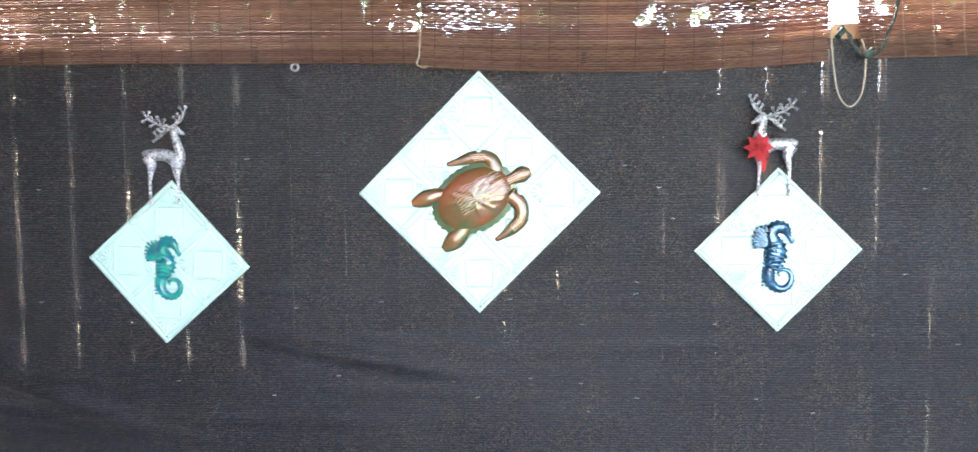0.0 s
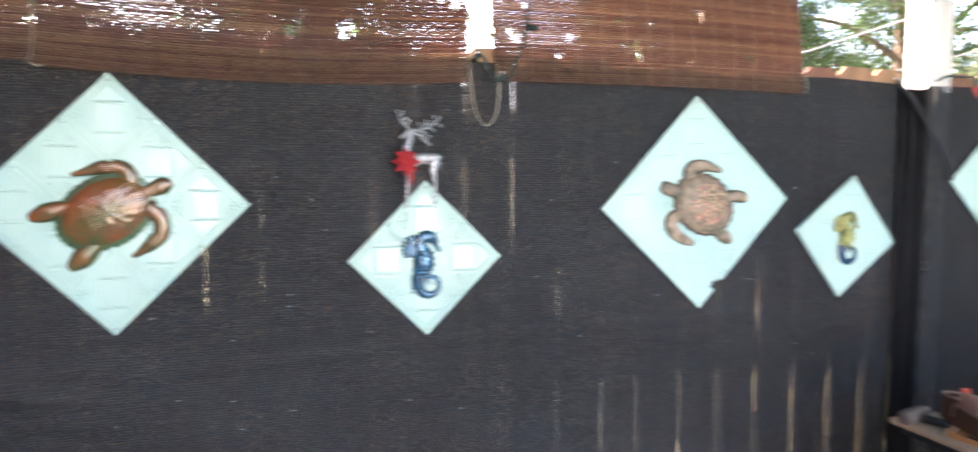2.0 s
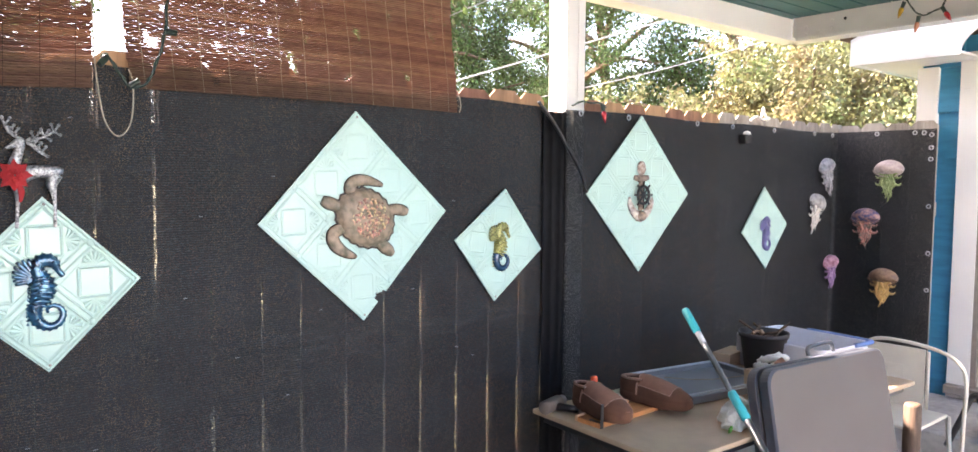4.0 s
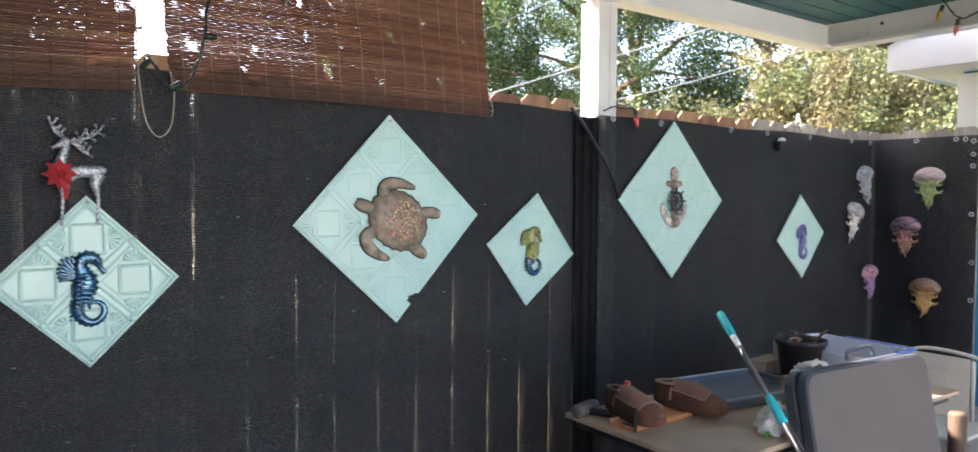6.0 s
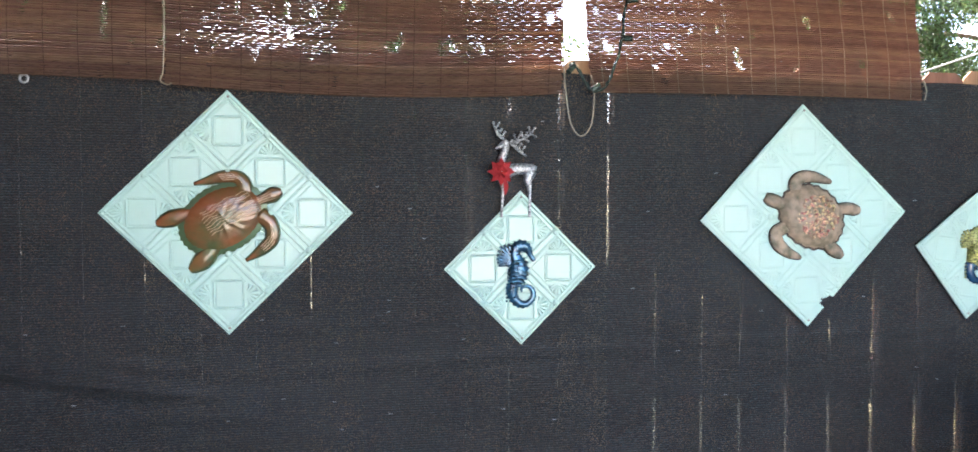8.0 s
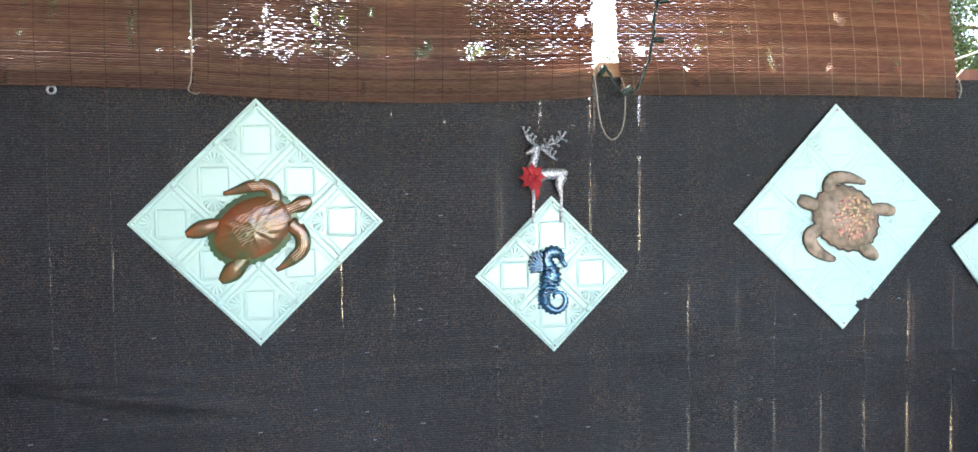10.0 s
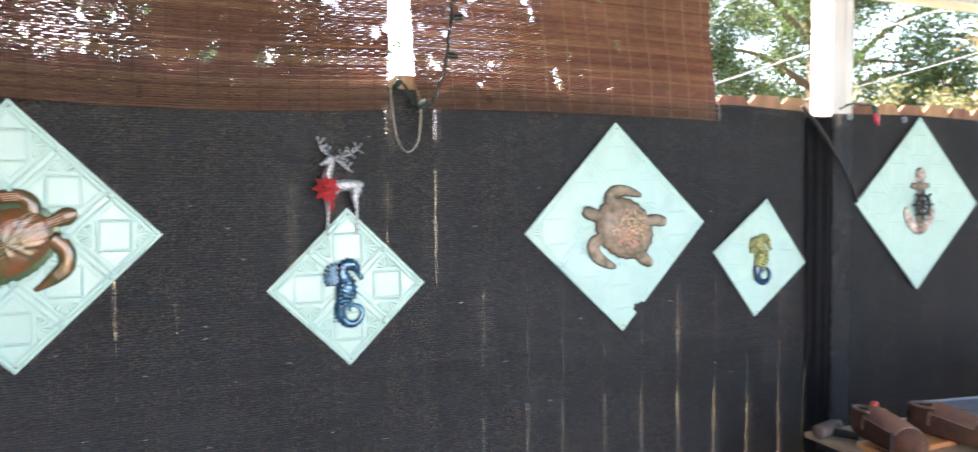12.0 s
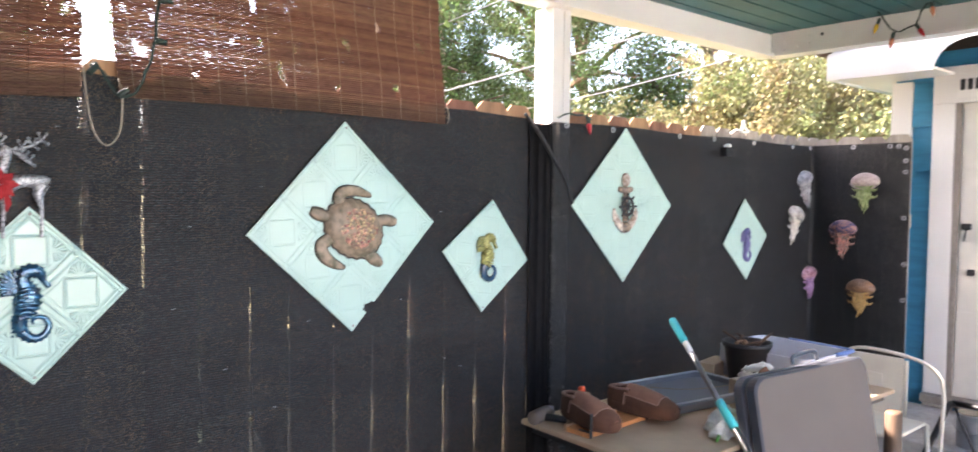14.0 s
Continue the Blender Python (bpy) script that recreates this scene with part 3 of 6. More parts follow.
# ---- woven bamboo blinds ----
def blind(name, x0, x1, zb, zt, shear, sag, label, seed, ring_cords, cord, thin_at=0.45):
    """Matchstick slats laced by upright cords; sag gives the bottom edge's curve."""
    r = random.Random(seed)
    root = empty(name, pose(x0, 2.485, zb), label, "blind", "bamboo blinds")
    w = x1 - x0
    n = int((zt - zb) / 0.0082)
    verts, faces = [], []
    cols = int(w / 0.013)
    for i in range(n):
        z0 = i * 0.0082
        hs = r.uniform(0.0080, 0.0085)
        y = r.uniform(-0.0008, 0.0008)
        e0, e1 = r.uniform(-0.004, 0.004), r.uniform(-0.004, 0.004)
        ph = r.uniform(0, 9)
        base = len(verts)
        for k in range(cols + 1):
            f = k / cols
            x = e0 + (w + e1 - e0) * f + shear * z0
            dz = sag * (4 * f * (1 - f)) * max(0, 1 - z0 / 0.55) + 0.0006 * math.sin(ph + k * 1.9)
            bow = 0.012 * math.sin(f * 5 + seed) + 0.006 * math.sin(z0 * 14 + f * 3)
            # slats part in upright patches, shaped to imitate dapples of light from behind
            ragged = 0.6 * noise.noise(Vector((x * 34, z0 * 15, seed + 4)))
            blot = noise.noise(Vector(((x + 0.25 * z0) * 17 + seed * 7, z0 * 9, seed))) + ragged
            wave = math.cos(math.tau * (x0 + x + 0.022 * math.sin(z0 * 11 + 2) + 0.03 * noise.noise(Vector((x * 3, z0 * 5, 1.0)))) / 0.088)
            beaded = 0.62 * max(0.0, wave) ** 5 - 0.12 + 0.75 * noise.noise(Vector((x * 12, z0 * 13, seed + 9)))
            worn = beaded if x0 + x < 0.45 else blot
            h = hs - 0.0050 * min(1.0, max(0.0, (worn - thin_at) / 0.20))
            for yy, zz in ((-0.0040, 0.5 * h), (0.0, 0), (0.0022, 0.5 * h), (0.0, h)):
                verts.append((x, y + yy + bow, z0 + dz + zz))
        for k in range(cols):
            a, b = base + 4 * k, base + 4 * k + 4
            faces += [(a + j, a + (j + 1) % 4, b + (j + 1) % 4, b + j) for j in range(4)]
        faces += [(base, base + 3, base + 2, base + 1), (base + 4 * cols, base + 4 * cols + 1, base + 4 * cols + 2, base + 4 * cols + 3)]
    me = bpy.data.meshes.new("slat_mat")
    me.from_pydata(verts, [], faces)
    me.materials.append(M_BLIND)
    mat_ob = new("slat_mat", me)
    mat_ob.parent = root
    tagged(mat_ob, "brown split-bamboo slats with light between them", kind="stuff")
    for i in range(ring_cords):
        f = (i + 0.5) / ring_cords
        bm = bmesh.new()
        pts = []
        for k in range(24):
            z0 = (zt - zb) * k / 23
            bow = 0.012 * math.sin(f * 5 + seed) + 0.006 * math.sin(z0 * 14 + f * 3)
            pts.append((w * f + shear * z0, bow - 0.0028, z0 + sag * (4 * f * (1 - f)) * max(0, 1 - z0 / 0.55)))
        tube(bm, pts, 0.0011, segs=5)
        part("lacing_cord", bm, cord, root)
    bm = bmesh.new()
    box(bm, shear * (zt - zb), w + shear * (zt - zb), -0.012, 0.02, zt - zb, zt - zb + 0.02, bevel=0.002)
    part("head_rail", bm, M_WOOD, root)
    return root


# first blind is added out of view, only to stop sun at the left
blind("bamboo_blind", -4.21, -2.56, 1.80, 2.45, 0.0, 0.0, "unseen brown bamboo blind added to keep sun out at the left", 4, 12, M_CORD_DARK, 0.5)
blind("bamboo_blind", -2.55, -0.15, 1.805, 2.45, 0.0, 0.012, "brown woven bamboo blind, its hem above the cloth edge", 3, 22, M_CORD_DARK, 0.41)
blind("bamboo_blind", -0.142, 1.262, 1.790, 2.45, 0.02, -0.024, "brown woven bamboo blind with a sagging hem", 5, 14, M_CORD_DARK)
blind("bamboo_blind", 1.385, 2.775, 1.80, 2.45, -0.09, 0.006, "brown woven bamboo blind, frayed at its outer edge", 8, 14, M_CORD, 0.50)


def hung_cord(name, pts, r, material, label, category="cord"):
    bm = bmesh.new()
    c = curve(pts, 10)
    tube(bm, c, r, segs=6)
    return tagged(part(name, bm, material, smooth=True), label, category)


hung_cord("pull_cord", [(1.262, 2.462, 2.40), (1.266, 2.462, 1.95), (1.275, 2.462, 1.80), (1.295, 2.462, 1.68), (1.335, 2.462, 1.632), (1.375, 2.462, 1.68), (1.385, 2.462, 1.80), (1.372, 2.462, 1.86)],
          0.0028, M_CORD, "looped cotton pull cord hanging between two blinds")
hung_cord("pull_cord", [(-0.138, 2.458, 2.42), (-0.137, 2.458, 2.0), (-0.142, 2.458, 1.84), (-0.152, 2.458, 1.80), (-0.13, 2.458, 1.785), (-0.115, 2.458, 1.79)],
          0.0026, M_CORD, "pale pull cord along the edge of a blind")


def light_string(pts, bulbs, label, bulb_mats):
    """Green wire with sockets and pointed bulbs; bulbs give place and way of each."""
    root = empty("light_string", pose(0, 0, 0), label, "string lights")
    bm = bmesh.new()
    c = curve(pts, 8)
    tube(bm, c, 0.0045, segs=6)
    tube(bm, [p + Vector((0.006 * math.sin(i), 0.004 * math.cos(i), 0.003)) for i, p in enumerate(c)], 0.003, segs=5)
    part("wire", bm, M_GREEN_WIRE, root, smooth=True)
    for k, (p, d) in enumerate(bulbs):
        p, d = Vector(p), Vector(d).normalized()
        bm = bmesh.new()
        tube(bm, [p, p + d * 0.038], [0.012, 0.0105], segs=10)
        socket = part("socket", bm, M_GREEN_WIRE, root)
        if bulb_mats:
            bm = bmesh.new()
            tube(bm, [p + d * 0.036, p + d * 0.046, p + d * 0.062, p + d * 0.082, p + d * 0.100], [0.009, 0.0145, 0.014, 0.009, 0.002], segs=12)
            part("bulb", bm, bulb_mats[k % len(bulb_mats)], socket, smooth=True)
    return root


BULBS = [mat("bulb_" + n, c, rough=0.25, coat=0.5, vary=0.05) for n, c in (("yellow", (0.6, 0.36, 0.03)), ("coral", (0.5, 0.16, 0.08)), ("red", (0.55, 0.03, 0.04)), ("orange", (0.45, 0.17, 0.09)))]
light_string([(1.53, 2.457, 2.46), (1.52, 2.457, 2.25), (1.50, 2.457, 2.10), (1.485, 2.457, 1.97), (1.45, 2.457, 1.86), (1.42, 2.457, 1.81), (1.37, 2.452, 1.80), (1.335, 2.452, 1.85), (1.30, 2.452, 1.90), (1.285, 2.452, 1.87)],
             [((1.51, 2.452, 2.14), (1, -0.2, 0.1)), ((1.49, 2.452, 2.00), (1, -0.2, -0.1)), ((1.52, 2.452, 2.29), (-1, -0.2, 0.2)), ((1.37, 2.447, 1.80), (0.8, -0.2, 0.6)), ((1.30, 2.447, 1.89), (-0.5, -0.3, -0.6))],
             "dark green unlit string light wire hanging on a blind", None)
light_string([(5.60, 1.79, 2.74), (5.60, 1.767, 2.69), (5.60, 1.706, 2.60), (5.60, 1.66, 2.53), (5.60, 1.61, 2.50), (5.60, 1.56, 2.515), (5.60, 1.51, 2.535), (5.60, 1.485, 2.60), (5.60, 1.44, 2.66), (5.60, 1.41, 2.69)],
             [((5.595, 1.722, 2.60), (0, 0.35, -1)), ((5.595, 1.635, 2.50), (0, 0.2, -1)), ((5.595, 1.51, 2.53), (0, -0.55, -0.9)), ((5.595, 1.43, 2.655), (0, -0.15, -1))],
             "green string light wire with yellow, coral and red bulbs", BULBS)


# ---- pressed tin tiles ----
def ridge(bm, p, q, w, h, m):
    """A pressed line of roof-shaped section on the plate, from p to q in the x-z plane."""
    a, b = Vector((p[0], -0.0036, p[1])), Vector((q[0], -0.0036, q[1]))
    t = (b - a).normalized()
    n = Vector((-t.z, 0, t.x)) * w
    top = Vector((0, -h + 0.0036, 0))
    vs = [bm.verts.new(m @ k) for k in (a - n, a + n, a + top + t * w, b - n, b + n, b + top - t * w)]
    for f in ((0, 3, 5, 2), (1, 2, 5, 4), (0, 2, 1), (3, 4, 5), (0, 1, 4, 3)):
        bm.faces.new([vs[k] for k in f])


def tin_tile(cells, x, z, roll, y, label, notch=False, turned=0, size=1.0, depth=1.0):
    """A pressed tile hung on its corner. The relief lies on a plate that faces -y."""
    c = 0.2033
    s = c * cells
    root = empty("tin_tile", pose(x, y, z, 0, roll, 0) @ Matrix.Diagonal((size, 1, size, 1)), label, "wall tile", "mint wall tiles")
    q = pose(0, 0, 0, 0, 45, 0)
    bm = bmesh.new()
    h = s / 2
    if notch:
        out = [(-h, -h), (h - 0.155, -h), (h - 0.152, -h + 0.014), (h - 0.135, -h + 0.017), (h - 0.132, -h + 0.034), (h - 0.098, -h + 0.03), (h - 0.10, -h), (h, -h), (h, h), (-h, h)]
        out = [(-v, -u) for u, v in out]
    else:
        out = [(-h, -h), (h, -h), (h, h), (-h, h)]
    f = [bm.verts.new((u, -0.004, v)) for u, v in out]
    b = [bm.verts.new((u, 0.004, v)) for u, v in out]
    bm.faces.new(f)
    bm.faces.new(b[::-1])
    for i in range(len(out)):
        j = (i + 1) % len(out)
        bm.faces.new((f[i], b[i], b[j], f[j]))
    bmesh.ops.transform(bm, matrix=q, verts=bm.verts)
    part("plate", bm, M_MINT, root)
    # raised rim and paired ribs between the cells
    bm = bmesh.new()
    for k in range(cells + 1):
        w = -h + k * c
        for o in ((-0.0105, 0.0105) if 0 < k < cells else ((0.008, 0.022) if k == 0 else (-0.008, -0.022))):
            for turn in (0, 90):
                lo, hi = -h + 0.006, h - 0.006
                if notch and turn == 90 and k == cells:
                    hi = h - 0.17
                ridge(bm, (lo, w + o), (hi, w + o), 0.0055, 0.0085, pose(0, 0, 0, 0, turn, 0))
    # small bosses where ribs meet
    for i in range(cells + 1):
        for j in range(cells + 1):
            if (0 < i < cells) or (0 < j < cells):
                u, v = min(max(-h + i * c, -h + 0.014), h - 0.014), min(max(-h + j * c, -h + 0.014), h - 0.014)
                bmesh.ops.create_uvsphere(bm, u_segments=10, v_segments=6, radius=0.012, matrix=Matrix.Translation((u, -0.006, v)) @ Matrix.Diagonal((1, 0.7, 1, 1)))
    # in each cell: fans on two sides of the square, chevron lines on the other two
    for i in range(cells):
        for j in range(cells):
            u, v = -h + (i + 0.5) * c, -h + (j + 0.5) * c
            level = (i + j + cells + turned) % 2 == 1
            for a in ((45, 225) if level else (135, 315)):
                for k in range(-3, 4):
                    m = pose(u, 0, v, 0, a, 0) @ pose(0, 0, 0.059, 0, k * 23, 0)
                    e = 0.047 - abs(k) * 0.0025
                    vs = [bm.verts.new(p) for p in ((0, -0.0036, 0.004), (-0.0082, -0.0036, e), (0, -0.0105, e - 0.006), (0.0082, -0.0036, e))]
                    for t in ((0, 1, 2), (0, 2, 3), (1, 3, 2), (0, 3, 1)):
                        bm.faces.new([vs[n] for n in t])
                    bmesh.ops.transform(bm, matrix=m, verts=vs)
            for a in ((135, 315) if level else (45, 225)):
                m = pose(u, 0, v, 0, a - 45, 0)
                ridge(bm, (0.074, 0.074), (0.074, -0.012), 0.0035, 0.006, m)
                ridge(bm, (0.074, 0.074), (-0.012, 0.074), 0.0035, 0.006, m)
    bmesh.ops.transform(bm, matrix=Matrix.Diagonal((1, depth, 1, 1)) @ q, verts=bm.verts)
    bmesh.ops.translate(bm, vec=(0, -0.0036 * (1 - depth), 0), verts=bm.verts)
    part("relief", bm, M_MINT, root)
    # framed square in each cell
    shared = None
    for i in range(cells):
        for j in range(cells):
            p = q @ Vector((-h + (i + 0.5) * c, 0, -h + (j + 0.5) * c))
            if shared is None:
                bm = bmesh.new()
                for t in (0, 90, 180, 270):
                    ridge(bm, (-0.050, 0.050), (0.050, 0.050), 0.0055, 0.0080, pose(0, 0, 0, 0, t, 0))
                vs = box(bm, -0.041, 0.041, -0.0055, -0.0035, -0.041, 0.041)
                for v in vs:
                    if v.co.y > -0.005:
                        v.co.x *= 1.09
                        v.co.z *= 1.09
                for v in bm.verts:
                    v.co.y = -0.0036 + (v.co.y + 0.0036) * depth
                ob = part("square_panel", bm, M_MINT, root)
                shared = ob.data
            else:
                ob = new("square_panel", shared)
                ob.parent = root
            ob.location = p
    for sgn in (1, -1):
        bm = bmesh.new()
        bmesh.ops.create_uvsphere(bm, u_segments=10, v_segments=6, radius=0.005, matrix=Matrix.Translation((0.003, -0.007, sgn * (s * 0.7071 - 0.024))) @ Matrix.Diagonal((1, 0.5, 1, 1)))
        part("nail", bm, M_NAIL, root, smooth=True)
    return root


TY = WALL - 0.014
tin_tile(2, -1.082, 1.098, 3.5, TY, "small mint pressed-tin tile hung cornerwise, teal seahorse on it", turned=1, size=1.045)
tin_tile(3, 0.060, 1.345, 0.1, TY - 0.002, "large mint pressed-tin tile hung cornerwise under the blind", size=1.002)
tin_tile(2, 1.114, 1.137, -0.5, TY, "small mint pressed-tin tile below a silver deer", size=1.01)
tin_tile(3, 2.275, 1.331, -2.3, TY, "large mint pressed-tin tile, chipped along one edge", notch=True, size=1.032, depth=0.5)
tin_tile(2, 3.048, 1.175, 6.9, TY, "small mint tile hung askew beside the cloth fold", size=0.962, depth=0.5)
tin_tile(3, 4.084, 1.418, 0.3, TY - 0.008, "large mint tile carrying a shell anchor", size=1.035, depth=0.5)
tin_tile(2, 5.412, 1.175, -4.3, TY - 0.006, "small mint tile carrying a violet seahorse", size=0.985, depth=0.5)
OY = TY - 0.0085

# ---- ornaments ----
M_TURTLE = mat("copper_glaze", (0.27, 0.075, 0.028), rough=0.2, metal=0.08, vary=0.35, scale=6.5, color2=(0.03, 0.075, 0.026), bump=0.3, bscale=70, coat=0.4)
M_TURTLE_RIM = mat("green_copper_rim", (0.055, 0.105, 0.045), rough=0.35, metal=0.3, vary=0.3, scale=30, coat=0.3)
# pale colour for modelled lines that imitate slat reflections in the gloss
M_TURTLE_REFLECTION = mat("pale_reflection_line", (0.55, 0.38, 0.24), rough=0.3, metal=0.4, vary=0.15)
M_CLAY = mat("tan_resin", (0.36, 0.265, 0.19), rough=0.5, vary=0.25, scale=26, bump=0.6, bscale=80, color2=(0.11, 0.10, 0.06))
M_CLAY_DARK = mat("dark_edge", (0.06, 0.045, 0.035), rough=0.7)
M_PEBBLE = mat("pink_mosaic", (0.55, 0.24, 0.20), rough=0.5, vary=0.2, scale=40, rand=0.5, island=True, color2=(0.42, 0.36, 0.20))


def seahorse(x, z, y, material, label, rot=0.0, mirror=1, scale=1.0):
    """Relief of a seahorse: ringed body, crest, back fin, curled tail; one mesh."""
    bm = bmesh.new()
    k = 0.00071

    def P(u, v, r):
        return ((u - 204) * k * mirror, (210 - v) * k, r * k)
    mats = material if isinstance(material, list) else [material]
    tail = len(mats) - 1
    limb(bm, [P(272, 186, 11), P(262, 172, 12), P(250, 152, 14), P(238, 128, 25), P(210, 112, 30), P(182, 122, 30), P(174, 148, 28), P(184, 178, 36), P(196, 212, 48), P(192, 245, 50), P(178, 278, 38), P(168, 300, 32)], 0.6, n=4, ring=0.15)
    limb(bm, [P(168, 296, 32), P(163, 330, 29), P(168, 362, 26), P(192, 390, 22), P(226, 398, 18), P(256, 380, 16), P(268, 348, 14), P(256, 318, 12), P(230, 308, 9), P(208, 320, 7), P(212, 338, 5)], 0.75, n=4, ring=0.17, idx=tail)
    for i in range(8):     # back fin: a ribbed fan
        a = radians(108 + i * 12)
        f = 104 - 5 * abs(i - 2)
        limb(bm, [P(172, 196, 9), P(172 + 0.5 * f * math.cos(a), 194 - 0.5 * f * math.sin(a), 9), P(172 + f * math.cos(a), 192 - f * math.sin(a), 6)], 0.35, n=3, segs=6, lift=0.004)
    for i in range(13):    # crest knobs over the head
        a = radians(-10 + i * 17)
        limb(bm, [P(208 + 34 * math.cos(a), 126 - 32 * math.sin(a), 7), P(208 + 45 * math.cos(a), 126 - 42 * math.sin(a), 3)], 0.7, segs=6)
    for i in range(7):     # belly bands
        v = 186 + i * 19
        limb(bm, [P(150 + abs(i - 3) * 3, v + 8, 7), P(192 - i * 2, v, 9), P(238 - abs(i - 3) * 8, v + 10, 6)], 0.8, n=3, segs=6, lift=0.016 if i < 6 else 0.011)
    for i in range(4):     # plates down the front
        bmesh.ops.create_icosphere(bm, subdivisions=2, radius=9 * k, matrix=Matrix.Translation((P(190 - 5 * i, 0, 0)[0], -0.018, P(0, 204 + i * 20, 0)[1])))
    for i in range(11):    # spines along the back and tail
        v = 210 + i * 17
        limb(bm, [P(150 - 10 * math.sin((v - 210) / 60) if v < 300 else 140, v, 7), P((138 if v < 300 else 131), v + 2, 3)], 0.7, segs=6)
    bmesh.ops.create_uvsphere(bm, u_segments=10, v_segments=6, radius=8 * k, matrix=Matrix.Translation((P(234, 0, 0)[0], -0.0125, P(0, 124, 0)[1])))
    bmesh.ops.scale(bm, vec=(scale,) * 3, verts=bm.verts)
    ob = part("seahorse_ornament", bm, mats, smooth=True)
    ob.matrix_world = pose(x, y, z, 0, rot, 0)
    return tagged(ob, label, "wall ornament", "sea creature ornaments")


M_SH_TEAL = mat("teal_glass_glaze", (0.008, 0.27, 0.20), rough=0.14, vary=0.35, scale=30, color2=(0.005, 0.09, 0.17), coat=0.3, bump=0.3, bscale=120)
M_SH_BLUE = mat("blue_metal_glaze", (0.03, 0.14, 0.24), rough=0.16, metal=0.55, vary=0.3, scale=45, color2=(0.012, 0.03, 0.06), coat=0.6, bump=0.3, bscale=140)
M_SH_YELLOW = mat("yellow_glitter", (0.46, 0.46, 0.16), rough=0.3, metal=0.3, vary=0.4, scale=130, color2=(0.045, 0.042, 0.012), bump=0.6, bscale=260)
M_SH_NAVY = mat("navy_glaze", (0.012, 0.055, 0.12), rough=0.25, vary=0.3, scale=60, coat=0.5)
M_SH_VIOLET = mat("violet_paint", (0.16, 0.15, 0.33), rough=0.5, vary=0.3, scale=50, color2=(0.09, 0.085, 0.22))
seahorse(-1.084, 1.105, OY, M_SH_TEAL, "glossy teal glass seahorse ornament on a mint tile")
seahorse(1.112, 1.145, OY, M_SH_BLUE, "dark blue metallic seahorse ornament on a mint tile", scale=1.09)
seahorse(3.055, 1.195, OY, [M_SH_YELLOW, M_SH_NAVY], "glittery yellow seahorse with a navy curled tail", rot=3, scale=1.02)
seahorse(5.42, 1.165, OY - 0.006, M_SH_VIOLET, "violet painted seahorse ornament on a mint tile", rot=-2)


LIMB_NAMES = ("flipper", "flipper", "hind_flipper", "hind_flipper", "head")


def turtle_one():
    """Copper turtle swimming up to the side, seen from above."""
    root = empty("turtle_ornament", pose(0.060, OY - 0.002, 1.343), "copper-orange sea turtle ornament with a green rim", "wall ornament", "sea creature ornaments")
    mats = [M_TURTLE, M_TURTLE_RIM, M_TURTLE_REFLECTION]
    k = 0.00097

    def P(u, v, r):
        return ((u - 337) * k, (450 - v) * k, r * k)
    limbs = [[(392, 395, 30), (392, 345, 27), (366, 318, 22), (312, 319, 20), (262, 333, 11), (220, 343, 3)],
             [(445, 450, 30), (488, 492, 25), (490, 545, 23), (458, 580, 19), (426, 604, 10), (398, 622, 3)],
             [(235, 455, 17), (192, 453, 21), (146, 467, 28), (112, 479, 20), (90, 487, 8)],
             [(304, 556, 20), (276, 590, 26), (246, 621, 32), (217, 646, 19), (203, 656, 8)],
             [(420, 412, 24), (460, 396, 20), (495, 381, 26), (517, 372, 17), (527, 368, 6)]]
    for name, L_ in zip(LIMB_NAMES, limbs):
        bm = bmesh.new()
        limb(bm, [P(u, v, r + 4) for u, v, r in L_], 0.12, idx=1)
        limb(bm, [P(u, v, r * 0.95) for u, v, r in L_], 0.26, lift=0.003)
        ob = part(name, bm, mats, root, smooth=True)
        if name != "hind_flipper":
            for o in (-0.6, -0.2, 0.2, 0.6):
                bm = bmesh.new()
                limb(bm, [P(u + o * r * 0.6, v + o * r * 0.8, 1.3) for u, v, r in L_[:-2]], 0.9, segs=5, lift=0.0085 - 0.003 * abs(o))
                part("reflection_line", bm, M_TURTLE_REFLECTION, ob, smooth=True)
    x, zc, _ = P(320, 468, 0)
    A_, B_, H_ = 0.144, 0.103, 0.027
    turn = radians(31)
    bm = bmesh.new()
    dome(bm, x, zc, 0.158, 0.116, 0.009, rot=turn, scallop=0.035, lobes=34, segs=102, idx=1)
    dome(bm, x, zc, A_, B_, H_, rot=turn, scallop=0.02, lobes=34, segs=102, rough=0.004)
    shell = part("shell", bm, mats, root, smooth=True)
    c, s = math.cos(turn), math.sin(turn)
    # wavy reflections on the glossy shell, built as thin pale tubes
    for i in range(9):
        pts = []
        for j in range(24):
            u = -0.06 + 0.008 * j
            v = -0.030 + i * 0.0105 - 0.9 * u * u + 0.003 * math.sin(j * 0.9 + i)
            d = 1 - (u / A_) ** 2 - (v / B_) ** 2
            if d > 0.06:
                pts.append((x + u * c - v * s, -H_ * math.sqrt(d) - 0.0006, zc + u * s + v * c))
        if len(pts) > 3:
            bm = bmesh.new()
            tube(bm, pts, 0.0011, segs=5)
            part("reflection_line", bm, M_TURTLE_REFLECTION, shell, smooth=True)


